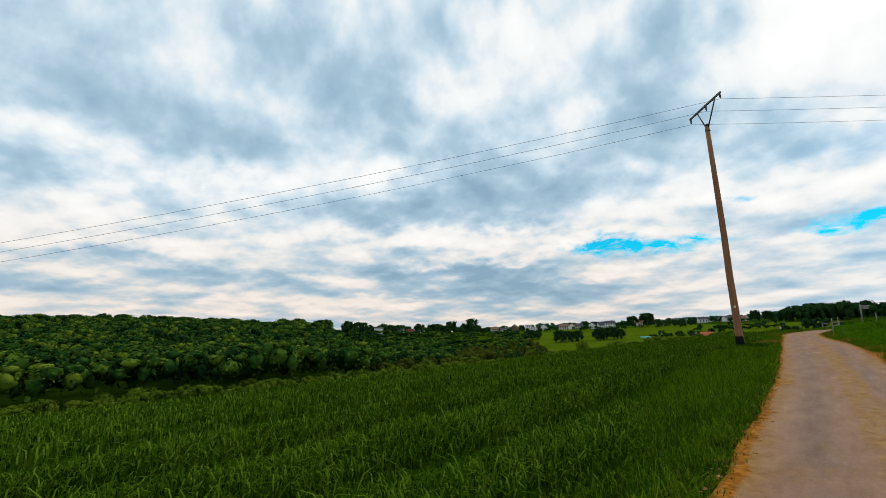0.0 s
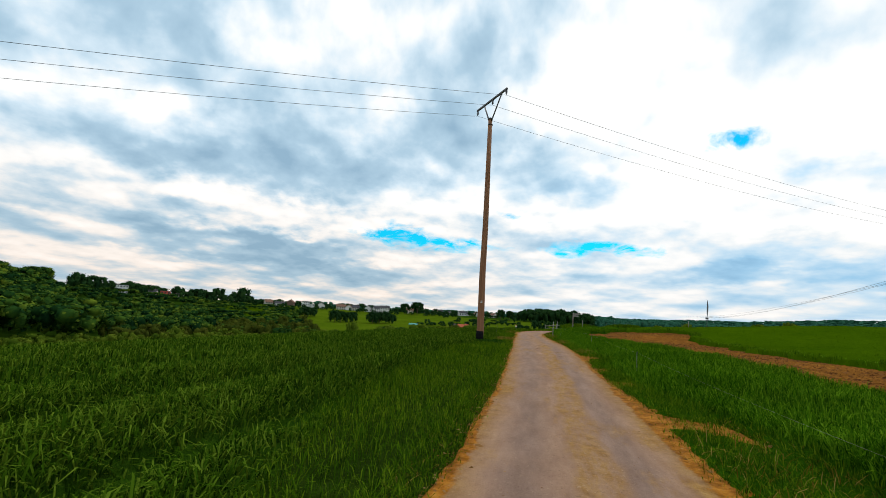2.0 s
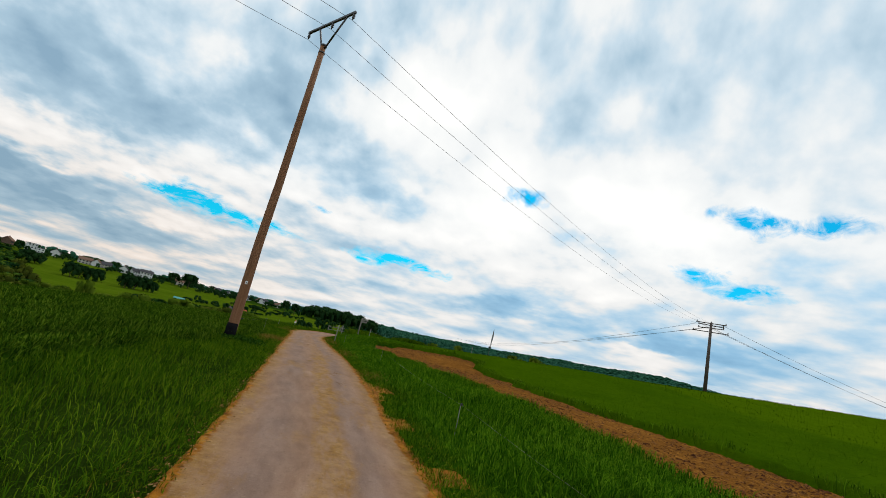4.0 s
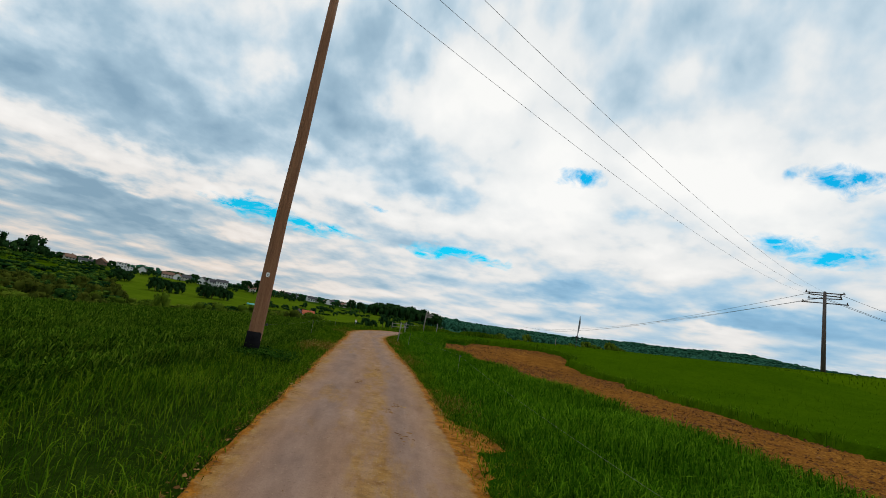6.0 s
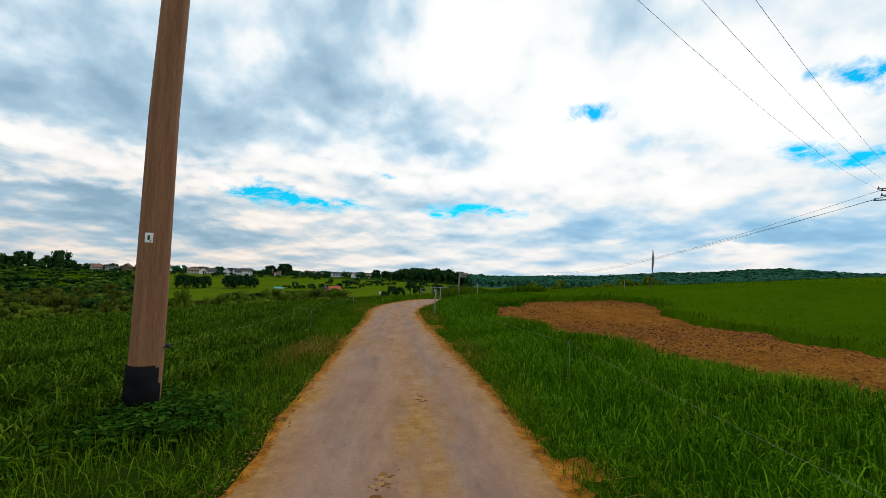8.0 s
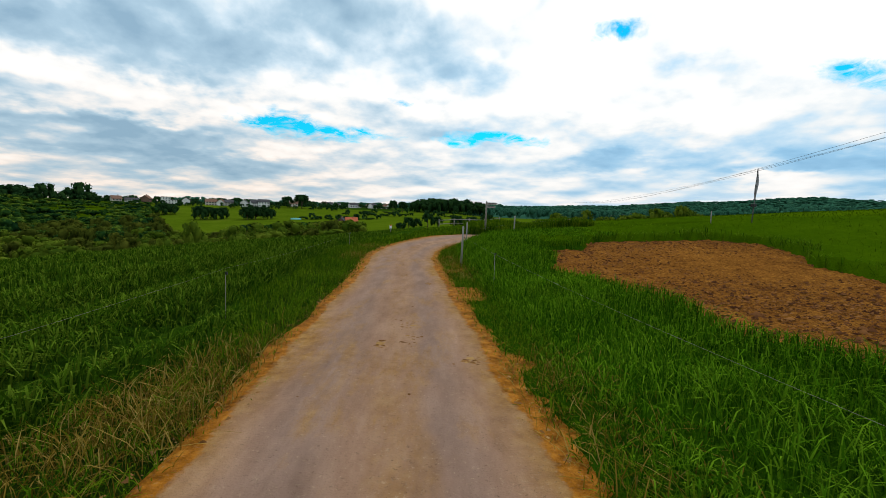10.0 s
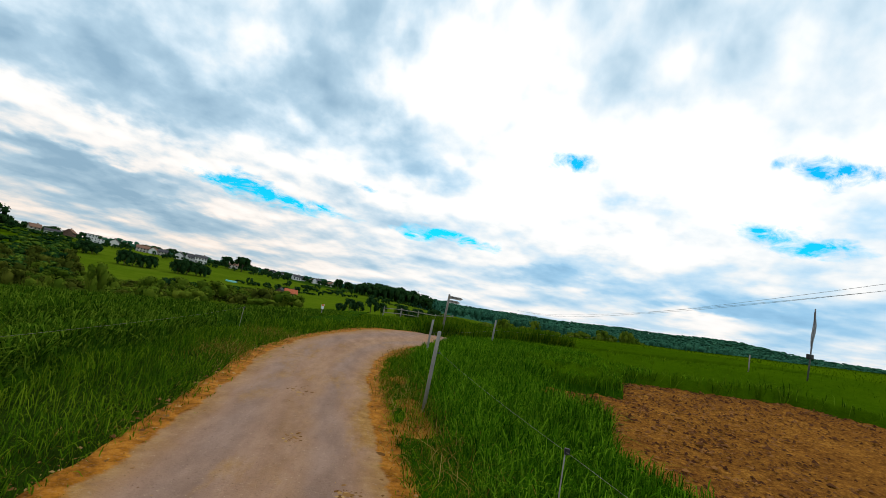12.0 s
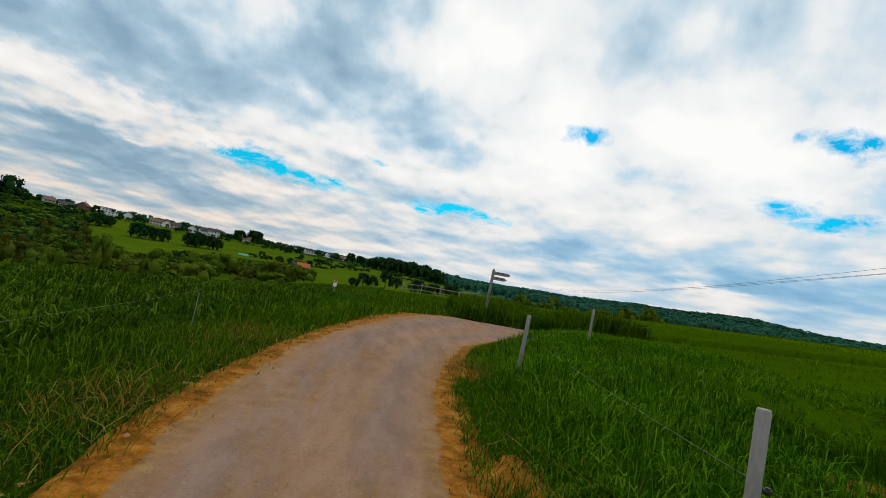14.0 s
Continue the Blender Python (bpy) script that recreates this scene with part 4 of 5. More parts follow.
for s in (-1.24, .12, 1.24):
    a = POLE + ARM * s
    bm = bmesh.new()
    tube(bm, [(a.x - LINE.x * d, a.y - LINE.y * d, 10.75 - .205 * d + .00105 * d * d) for d in np.linspace(0, 92, 24)], .0075, 5)
    part("power_cable_west", bm, "cable", None)
    bm = bmesh.new()
    tube(bm, [(a.x + LINE.x * d, a.y + LINE.y * d, 10.75 - .0236 * d + .00103 * d * d) for d in np.linspace(0, 77.5, 24)], .0072, 5)
    part("power_cable_east", bm, "cable", None)
for k, (s, dz) in enumerate(((-1.7, -.1), (0.2, -.55), (1.8, -.1))):
    for name, end in (("branch_cable_north", (96 + 3 * s, 330, 14.2)), ("branch_cable_east", (190 + s, 92 + s, 9 + dz))):
        p0, p1 = Vector((FP.x - .7 * s, FP.y + .7 * s, 15.6 + dz)), Vector(end)
        bm = bmesh.new()
        tube(bm, [p0.lerp(p1, t) - Vector((0, 0, 4 * t * (1 - t) * (3.2 if p1.y > 200 else 2.0))) for t in np.linspace(0, 1, 22)], .024, 5)
        part(name, bm, "cable", None)
for ob in list(scene.objects):
    if "cable_" in ob.name:
        tagged(ob, "thin dark overhead power cable strung between poles", "cable", "overhead cables")


# ---- pasture fence ----
def fence_post(x, y, top, lean=(0, 0), r=.034):
    z = ground_z(x, y)
    g = thing("fence_post", (x, y, z), "pale grey round fence post in tall grass", "fence post", "fence posts")
    bm = bmesh.new()
    h = top - z
    tube(bm, [(-lean[0], -lean[1], -.1), (-lean[0] * .5, -lean[1] * .5, h * .5), (0, 0, h - .006), (0, 0, h)], [r, r, r * .98, r * .8], 16)
    part("shaft", bm, "post", g)
    bm = bmesh.new()
    tube(bm, [(r * .8, -.01, h - .27), (r + .018, -.012, h - .27)], [.007, .009], 8)
    tube(bm, [(r + .018, -.012, h - .283), (r + .018, -.012, h - .257)], .009, 8)
    part("insulator", bm, "black", g, "small black wire insulator")
    return g


posts = [(.689, 35.647, 1.326), (1.062, 39.607, 1.402), (3.126, 42.36, 1.678)]
for x, y, top in posts:
    fence_post(x, y, top, (.025, .02), .024)


def stake(x, y, top, r=.0055):
    z = ground_z(x, y)
    g = thing("fence_stake", (x, y, z), "thin grey fence stake with a small wire clip", "fence stake", "fence stakes")
    bm = bmesh.new()
    part("rod", tube(bm, [(0, 0, -.1), (0, 0, top - z)], [r, r * .9], 7), "grey_wood", g)
    bm = bmesh.new()
    part("clip", box(bm, (.01, 0, top - z - .02), (.03, .02, .035), 0, .005), "black", g)


stake(1.061, 32.337, .93, .0042)
stake(2.05, 24.6, .74, .0035)
stake(2.1, 15.0, .45)
stake(-2.52, 29.8, .8, .004)
stake(-2.95, 40.2, .92)
stake(10.9, 42.3, 2.1, .02)


def wire(name, pts, r=.0009):
    fine = []
    for p0, p1 in zip(pts, pts[1:]):
        p0, p1 = Vector(p0), Vector(p1)
        fine += [p0.lerp(p1, t) - Vector((0, 0, 4 * t * (1 - t) * .006 * (p1 - p0).length)) for t in np.linspace(0, 1, 9)[:-1]]
    bm = bmesh.new()
    tube(bm, fine + [Vector(pts[-1])], r, 5)
    tagged(part(name, bm, "grey_wood", None), "thin pale electric fence wire above the grass", "fence wire", "fence wires")


wire("fence_wire", [(2.2, 4, .12), (2.1, 15, .43), (2.05, 24.6, .72), (1.061, 32.337, .91), (.752, 35.63, 1.056), (1.127, 39.59, 1.132), (3.186, 42.35, 1.404), (9.5, 46.5, 2.0)])
wire("fence_wire", [(POLE.x + .17, POLE.y + .05, .74), (-2.52, 29.8, .84), (-2.95, 40.2, .9)])
g = thing("pole_insulator", (POLE.x + .15, POLE.y + .03, .72), "black ring insulator screwed into the power pole", "insulator")
bm = bmesh.new()
part("shank", tube(bm, [(-.02, 0, 0), (.04, 0, .01)], .01, 7), "steel", g)
bm = bmesh.new()
part("ring", tube(bm, [(.02, 0, .015), (.045, 0, .02), (.07, 0, .02)], [.016, .028, .018], 9), "black", g)

# ---- signpost, marker, banner ----
# on the bank behind the branch lane
sx0, sy0, s_top = 2.87, 50.3, 2.53
z = ground_z(sx0, sy0)
g = thing("signpost", (sx0, sy0, z), "weathered wooden signpost with two finger boards", "signpost")
bm = bmesh.new()
part("post", tube(bm, [(-.04, 0, -.1), (0, 0, s_top - z - .05), (0, 0, s_top - z)], [.055, .05, .025], 10), "grey_wood", g)
for dz, half, tilt in ((-.14, .29, -.05), (-.32, .25, .12)):
    bm = bmesh.new()
    zc = s_top - z + dz
    prof = [(0.03, -.06), (half * 2 - .06, -.06), (half * 2 + .04, 0), (half * 2 - .06, .06), (.03, .06)]
    ca, sa = math.cos(tilt), math.sin(tilt)
    for d in (-.014, .014):
        bm.faces.new([bm.verts.new((px * ca, px * sa - .06 + d, zc + pz)) for px, pz in prof])
    bm.faces.ensure_lookup_table()
    f0, f1 = bm.faces[0], bm.faces[1]
    n5 = len(prof)
    v0, v1 = list(f0.verts), list(f1.verts)
    for i in range(n5):
        bm.faces.new((v0[i], v0[(i + 1) % n5], v1[(i + 1) % n5], v1[i]))
    bmesh.ops.recalc_face_normals(bm, faces=bm.faces[:])
    board = part("finger_board", bm, "post", g, "pale pointed direction board")
    bm = bmesh.new()
    for px, w in ((.16, .12), (.33, .14)):
        box(bm, (px * ca, px * sa - .077, zc + .01), (w, .004, .022), tilt)
    part("lettering", bm, "black", board)

mx, my = -2.66, 51.85
z = ground_z(mx, my)
g = thing("marker_post", (mx, my, z), "short white marker post with an orange stripe", "marker post")
bm = bmesh.new()
part("stake", tube(bm, [(0, 0, -.1), (0, 0, .95 - z)], .02, 8), "grey_wood", g)
bm = bmesh.new()
part("plate", box(bm, (0, -.03, .89 - z), (.13, .02, .22), 0, .006), "white", g)
bm = bmesh.new()
part("stripe", box(bm, (.0, -.043, .96 - z), (.1, .006, .08), 0, .002), "orange", g)

fx, fy = 11.9, 41.33
z = ground_z(fx, fy)
g = thing("feather_banner", (fx, fy, z), "grey furled feather banner on a thin pole in the field", "banner")
bm = bmesh.new()
part("rod", tube(bm, [(-.06, 0, -.1), (0, 0, 2.3 - z), (.05, 0, 3.6 - z)], [.022, .02, .012], 8), "steel", g)
bm = bmesh.new()
part("clamp", box(bm, (-.01, 0, 2.33 - z), (.17, .12, .13), .3, .02), "black", g)
bm = bmesh.new()
rows = []
for k, t in enumerate(np.linspace(0, 1, 9)):
    w = .02 + .12 * math.sin(math.pi * min(1, .12 + .9 * t)) ** .7 * (1 - .35 * (1 - t))
    zc = 2.55 - z + 1.16 * t
    xx = .01 + .04 * t
    rows.append([bm.verts.new((xx + (j / 4 - .35) * w, .02 * math.sin(j * 1.8 + t * 7), zc - .05 * (j / 4) * t)) for j in range(5)])
for r0, r1 in zip(rows, rows[1:]):
    for j in range(4):
        bm.faces.new((r0[j], r0[j + 1], r1[j + 1], r1[j]))
bmesh.ops.solidify(bm, geom=bm.faces[:], thickness=.008)
part("cloth", bm, "cloth", g)

# rail fence beyond the junction
g = thing("rail_fence", (.4, 72, ground_z(.4, 72)), "low weathered wooden rail fence beyond the lane junction", "fence")
for i in range(5):
    x, y = i * 1.55, -.15 * i
    bm = bmesh.new()
    b0 = ground_z(.4 + x, 72 + y) - ground_z(.4, 72)
    part("post", tube(bm, [(x, y, b0 - .1), (x, y, b0 + .95)], [.05, .045], 8), "grey_wood", g)
for dz in (.42, .8):
    bm = bmesh.new()
    part("rail", tube(bm, [(i * 1.55, -.15 * i - .05, ground_z(.4 + 1.55 * i, 72 - .15 * i) - ground_z(.4, 72) + dz) for i in range(5)], .035, 7), "grey_wood", g)


# ---- nettles round the foot of the pole ----
def leafy(name, spots, height, size, count, mat, label, category):
    V, Q = [], []
    for px, py in spots:
        z = ground_z(px, py)
        for _ in range(count):
            c = np.array([px + rng.normal(0, .11), py + rng.normal(0, .11), z + height * rng.random() ** .7])
            a, tip = rng.uniform(0, 6.28), rng.uniform(-.4, .15)
            d = np.array([math.cos(a), math.sin(a), tip])
            s = np.array([-math.sin(a), math.cos(a), 0]) * .42
            l = size * rng.uniform(.6, 1.3)
            b = len(V)
            V += [c, c + (d * .5 + s) * l, c + d * l * 1.15 + np.array([0, 0, -.2 * l]), c + (d * .5 - s) * l]
            Q.append((b, b + 1, b + 2, b + 3))
    me = array_mesh(name, np.array(V), np.array(Q))
    me.materials.append(M[mat])
    tagged(new(name, me), label, category, kind="stuff")


spots = [(POLE.x + rng.normal(.35, .4), POLE.y + rng.normal(-.35, .4)) for _ in range(70)]
leafy("nettles", spots, .2, .06, 34, "weed", "low dark nettles round the foot of the power pole", "weed")
spots = [(rng.uniform(1.6, 3.6), rng.uniform(16, 38)) for _ in range(60)]
spots = [(a, b) for a, b in spots if a > float(right_edge(b)) + .7 and a < 2.6]
leafy("broad_weeds", spots, .2, .04, 14, "weed", "scattered broad leaved weeds among tall grass", "weed")


# ---- trees ----
def crown_template(seed, quads, lumps, size, around=7, rings=5):
    """Unit crown (radius about 1, from z=0 to 2): uneven leafy lumps with loose sprays standing off them."""
    r = np.random.default_rng(seed)
    k = np.arange(lumps) + .5
    high, turn = 1 - 1.25 * k / lumps, k * 2.4 + r.uniform(0, 6)
    c = np.stack([np.sqrt(np.maximum(1 - high ** 2, 0)) * np.cos(turn), np.sqrt(np.maximum(1 - high ** 2, 0)) * np.sin(turn), high], -1)
    c *= r.uniform(.5, .72, lumps)[:, None]
    rad = r.uniform(.75, 1.2, lumps) / lumps ** .47
    pick = r.integers(0, lumps, quads)
    d = r.normal(0, 1, (quads, 3))
    d[:, 2] += .4
    d /= np.linalg.norm(d, axis=1)[:, None]
    p = c[pick] + d * rad[pick][:, None] * r.uniform(.68, 1.12, quads)[:, None]
    nrm = d + r.normal(0, .6, (quads, 3))
    nrm /= np.linalg.norm(nrm, axis=1)[:, None]
    t = np.cross(nrm, r.normal(0, 1, (quads, 3)))
    t /= np.linalg.norm(t, axis=1)[:, None]
    b = np.cross(nrm, t)
    s = size * r.uniform(.5, 1.4, quads)[:, None]
    k = r.uniform(.5, 1.2, (4, quads, 1))
    V = [np.stack([p + t * s * k[0], p + b * s * k[1], p - t * s * k[2], p - b * s * k[3]], 1).reshape(-1, 3)]
    Q, o = [np.arange(quads * 4).reshape(-1, 4)], quads * 4
    i, j = np.meshgrid(np.arange(around), np.arange(rings - 1), indexing="ij")
    ring = np.stack([i * rings + j, i * rings + j + 1, (i + 1) % around * rings + j + 1, (i + 1) % around * rings + j], -1).reshape(-1, 4)
    for cc, rr in zip(c, rad):
        u, w = np.meshgrid(np.linspace(0, 2 * math.pi, around + 1)[:-1] + r.uniform(0, 6), np.linspace(.08, math.pi - .35, rings), indexing="ij")
        w = w + r.normal(0, .09, w.shape)
        sv = np.stack([np.sin(w) * np.cos(u), np.sin(w) * np.sin(u), np.cos(w) * .9], -1).reshape(-1, 3)
        V.append(sv * rr * (.74 + r.normal(0, .12, (len(sv), 1))) + cc)
        Q.append(ring + o)
        o += len(sv)
    V = np.concatenate(V)
    V[:, 2] -= V[:, 2].min()
    V[:, 2] *= 2 / V[:, 2].max()
    V[:, 2] = 2 - 2 * (1 - V[:, 2] / 2) ** 1.7
    return V, np.concatenate(Q)


def wood(name, x, y, high, wide, templates, mat, label, category="woodland", foot=-.08):
    V, Q, o = [], [], 0
    z = land(x, y)
    for i in range(len(x)):
        v, q = templates[rng.integers(len(templates))]
        a = rng.uniform(0, 6.28)
        ca, sa = math.cos(a), math.sin(a)
        p = np.stack([(v[:, 0] * ca - v[:, 1] * sa) * wide[i] + x[i], (v[:, 0] * sa + v[:, 1] * ca) * wide[i] + y[i], z[i] + high[i] * (foot + .5 * (1 - foot) * v[:, 2])], -1)
        V.append(p)
        Q.append(q + o)
        o += len(v)
    me = array_mesh(name, np.concatenate(V), np.concatenate(Q))
    me.materials.append(M[mat])
    return tagged(new(name, me), label, category, kind="stuff")


def polar(n, a0, a1, r0, r1):
    az = np.radians(rng.uniform(a0, a1, n))
    r = np.sqrt(rng.uniform(r0 * r0, r1 * r1, n))
    return r * np.sin(az), 22 + r * np.cos(az)


def spaced(x, y, gap):
    keep, cells = [], {}
    for i in range(len(x)):
        c = (int(x[i] // gap), int(y[i] // gap))
        if all((x[i] - x[j]) ** 2 + (y[i] - y[j]) ** 2 > gap * gap for a in (-1, 0, 1) for b in (-1, 0, 1) for j in cells.get((c[0] + a, c[1] + b), ())):
            cells.setdefault(c, []).append(i)
            keep.append(i)
    return x[keep], y[keep]


BROAD = [crown_template(s, 340, 10, .072, 6, 4) for s in range(7)]
ROUGH = [crown_template(s + 20, 190, 6, .085, 6, 4) for s in range(6)]
TINY = [crown_template(s + 40, 10, 3, .14, 6, 4) for s in range(5)]

# wooded hillside across the valley
x, y = spaced(*polar(2700, -104, -55, 138, 420), 8.2)
n = len(x)
wood("hillside_forest", x, y, rng.uniform(11.5, 14.5, n), rng.uniform(6, 9, n), BROAD, "leaf", "dense mixed green forest on the valley side", "forest", .3)
# wooded valley bottom
x, y = spaced(*polar(1300, -58, -31, 175, 395), 6.6)
n = len(x)
far_ = np.hypot(x, y - 22) > 325
wood("valley_wood", x, y, np.where(far_, np.where(np.arctan2(x, y - 22) > -.72, rng.uniform(2.2, 4, n), rng.uniform(3.5, 6, n)), np.where(np.arctan2(x, y - 22) > -.72, rng.uniform(3.5, 6, n), rng.uniform(6, 9.5, n))), rng.uniform(3.6, 5.8, n), ROUGH, "leaf", "mixed green and brownish wood in the valley", "woodland", .2)
x, y = spaced(*polar(260, -52, -30, 160, 260), 6)
n = len(x)
wood("valley_scrub", x, y, rng.uniform(4, 7.5, n), rng.uniform(2.4, 4.4, n), ROUGH, "leaf_brown", "brownish budding scrub along the valley wood", "scrub")
x, y = spaced(*polar(330, -100, -40, 116, 146), 3.6)
n = len(x)
wood("valley_bushes", x, y, rng.uniform(2.5, 4.5, n), rng.uniform(1.8, 3, n), ROUGH, "leaf_bush", "yellow green bushes at the foot of the wood", "bushes")
# trees among and behind the ridge houses
x, y = spaced(*polar(1000, -53, -11, 405, 465), 4.6)
k = ((np.arctan2(x, y - 22) < -.63) & (rng.random(len(x)) < .7)) | (np.hypot(x, y - 22) > 434) | (rng.random(len(x)) < .12)
x, y = x[k], y[k]
n = len(x)
tall = rng.gamma(9, .42, n) + np.where(np.arctan2(x, y) < -.6, rng.gamma(2, 1.2, n), 0)
wood("ridge_trees", x, y, tall, .9 + tall * rng.uniform(.34, .6, n), ROUGH, "leaf_dark", "dark trees along the ridge by the houses", "trees")
x, y = spaced(*polar(90, -34, -12, 380, 398), 5)
n = len(x)
wood("garden_trees", x, y, rng.uniform(1.5, 4, n), rng.uniform(1.4, 3, n), ROUGH, "leaf_dark", "dark garden shrubs before the ridge houses", "shrubs")
x, y = spaced(*polar(800, -48, -9, 84, 190), 4.4)
n = len(x)
k = rng.random(n) < .62
wood("crest_bushes", x[k], y[k], rng.gamma(6, .52, k.sum()), rng.uniform(1.8, 3.8, k.sum()), ROUGH, "leaf_bush", "olive green bushes at the foot of the meadow", "bushes")
x, y = x[~k], y[~k]
n = len(x)
wood("meadow_scrub", x, y, rng.gamma(6, .44, n), rng.uniform(1.6, 3.6, n), ROUGH, "leaf_brown", "brown green scrub at the foot of the meadow", "scrub")
hedge_az = np.radians(np.concatenate([np.arange(-15.5, -6, .42), np.arange(-12, 3, .5), np.arange(-9, 7, .45)]))
hedge_r = np.concatenate([np.full(23, 302.0), np.full(30, 352.0), np.full(36, 398.0)])[:len(hedge_az)]
k = rng.random(len(hedge_az)) < .62
x, y = (hedge_r * np.sin(hedge_az) + rng.normal(0, 1, len(hedge_az)))[k], (22 + hedge_r * np.cos(hedge_az) + rng.normal(0, 3, len(hedge_az)))[k]
n = len(x)
wood("hedgerow_trees", x, y, rng.gamma(5, .5, n), rng.uniform(1.8, 3.2, n), ROUGH, "leaf_dark", "uneven dark hedge lines in the far fields", "hedges")
x, y = spaced(*polar(300, -2.6, 6.2, 425, 475), 5.5)
n = len(x)
wood("plateau_wood", x, y, 5.5 + 6 * np.sin(np.clip((np.degrees(np.arctan2(x, y - 22)) + 3.6) / 10.4, 0, 1) * math.pi) ** .6 + rng.gamma(3, .5, n), rng.uniform(5, 7.5, n), ROUGH, "leaf_dark", "dense dark wood on the plateau", "woodland")
# distant woods; their haze is in the leaf colour, there is no mist
x, y = spaced(*polar(900, 4, 50, 430, 560), 8)
n = len(x)
wood("valley_side_wood", x, y, rng.uniform(6, 10, n), rng.uniform(3.5, 5.5, n), [crown_template(s + 60, 30, 5, .12, 6, 4) for s in range(4)], "leaf_hazed", "green wood below the long hill, haze in its colour", "woodland")
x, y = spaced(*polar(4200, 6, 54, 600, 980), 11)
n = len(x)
wood("far_hill_forest", x, y, rng.uniform(2.6, 4.4, n), rng.uniform(6, 9, n), TINY, "leaf_hazed", "distant forest on the long hill, blue green haze in its colour", "forest")
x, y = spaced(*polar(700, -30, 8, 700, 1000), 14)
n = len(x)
wood("far_ridge_wood", x, y, rng.uniform(5, 9, n), rng.uniform(5, 8, n), TINY, "leaf_hazed", "distant thin wood on the far ridge, haze in its colour", "woodland")
x, y = spaced(*polar(160, 2, 30, 118, 190), 5)
n = len(x)
wood("slope_bushes", x, y, rng.uniform(2, 4, n), rng.uniform(1.4, 2.6, n), ROUGH, "leaf_bush", "yellow green bushes behind the field", "bushes")


def tree(name, az, r, high, wide, mat, seed, label, quads=420, trunk=.2, group="", origin=(0, 22)):
    x, y = origin[0] + r * math.sin(radians(az)), origin[1] + r * math.cos(radians(az))
    z = ground_z(x, y)
    g = thing(name, (x, y, z), label, "tree" if name == "tree" else "bush", group)
    bm = bmesh.new()
    th = high * trunk + high * .3
    bend = rng.normal(0, .02, 4) * high
    tube(bm, [(0, 0, -.3), (bend[0], bend[1], th * .5), (bend[2], bend[3], th)], [high * .035, high * .026, high * .015], 7)
    for k in range(4):
        a = rng.uniform(0, 6.28)
        tube(bm, [(bend[0], bend[1], th * (.45 + .1 * k)), (math.cos(a) * wide * .5, math.sin(a) * wide * .5, th + high * .18)], [high * .014, high * .006], 5)
    part("trunk", bm, "bark", g)
    v, q = crown_template(seed, quads * 2, 11, .07)
    v = np.stack([v[:, 0] * wide, v[:, 1] * wide, high * (trunk - .1) + high * (1.1 - trunk) * .5 * v[:, 2]], -1)
    me = array_mesh("crown", v, q)
    me.materials.append(M[mat])
    c = new("crown", me)
    c.parent = g
    return g


# two round trees and single trees on the plateau
tree("tree", -5.2, 430, 11, 4.6, "leaf_dark", 101, "round dark green tree on the skyline", group="skyline trees")
tree("tree", -4.05, 430, 10, 4.8, "leaf_dark", 102, "round dark green tree on the skyline", group="skyline trees")
tree("tree", -16.0, 395, 11, 7.5, "leaf_dark", 103, "broad dark tree standing by the ridge houses")
tree("tree", -17.6, 400, 9, 5.5, "leaf_dark", 104, "dark tree standing by the ridge houses")
# dark thickets on the meadow
for k, (az, r, hi, wi) in enumerate(((-26.6, 300, 8.8, 3.4), (-25.9, 302, 8, 3), (-25.0, 303, 7.4, 3), (-24.4, 305, 7.6, 2.6), (-21.9, 300, 8.4, 3.4), (-21.0, 302, 8.6, 3.6), (-20.1, 304, 8.4, 3.2), (-19.4, 303, 7, 2.4),
                                     (-30.2, 330, 8, 4), (-29.4, 332, 7, 3.4))):
    tree("tree", az, r, hi * .92, wi * 1.45, "leaf_dark", 110 + k, "dark dense tree in a thicket on the meadow", 420, .0, "meadow thickets")
# nearer bushes over the crest of the field
for k, (az, r, hi, wi, mt, lb) in enumerate(((-21.5, 150, 5.2, 4.0, "leaf_dark", "dark rounded bush below the field's crest"), (-19.2, 152, 4.6, 4.2, "leaf", "green rounded bush below the field's crest"),
                                         (-15.2, 150, 4.6, 4.2, "leaf", "tall green bush below the field's crest"), (-13.6, 150, 4.6, 3.4, "leaf_brown", "bare purplish brown bush below the crest"),
                                         (-27.5, 160, 4.4, 4.5, "leaf_bush", "yellow green bush below the field's crest"), (-31, 165, 5, 4.6, "leaf", "green bush below the field's crest"),
                                         (-34.5, 160, 6, 5, "leaf", "green bush below the field's crest"), (-24.5, 165, 3.6, 4.2, "leaf_brown", "brownish bush below the field's crest"), (-10.5, 155, 3.2, 3.6, "leaf_bush", "low yellow green bush below the crest"))):
    tree("bush", az, r, hi, wi, mt, 140 + k, lb, 420, .04)
# dark shrubs beyond the junction
for k, (az, r, hi, wi) in enumerate(((-3.2, 92, 2.5, 1.1), (-2.2, 94, 2.2, .9), (-.9, 88, 2.9, 1.1), (.3, 90, 2.2, .9), (2.6, 92, 2.4, 1.2), (4.4, 95, 2.0, 1.2), (6.2, 93, 2.2, 1.3), (-4.2, 97, 1.8, .9))):
    tree("tree", az, r, hi, wi * 1.3, "leaf_dark", 160 + k, "small dark tree beyond the lane junction", 260, .18, "orchard trees")


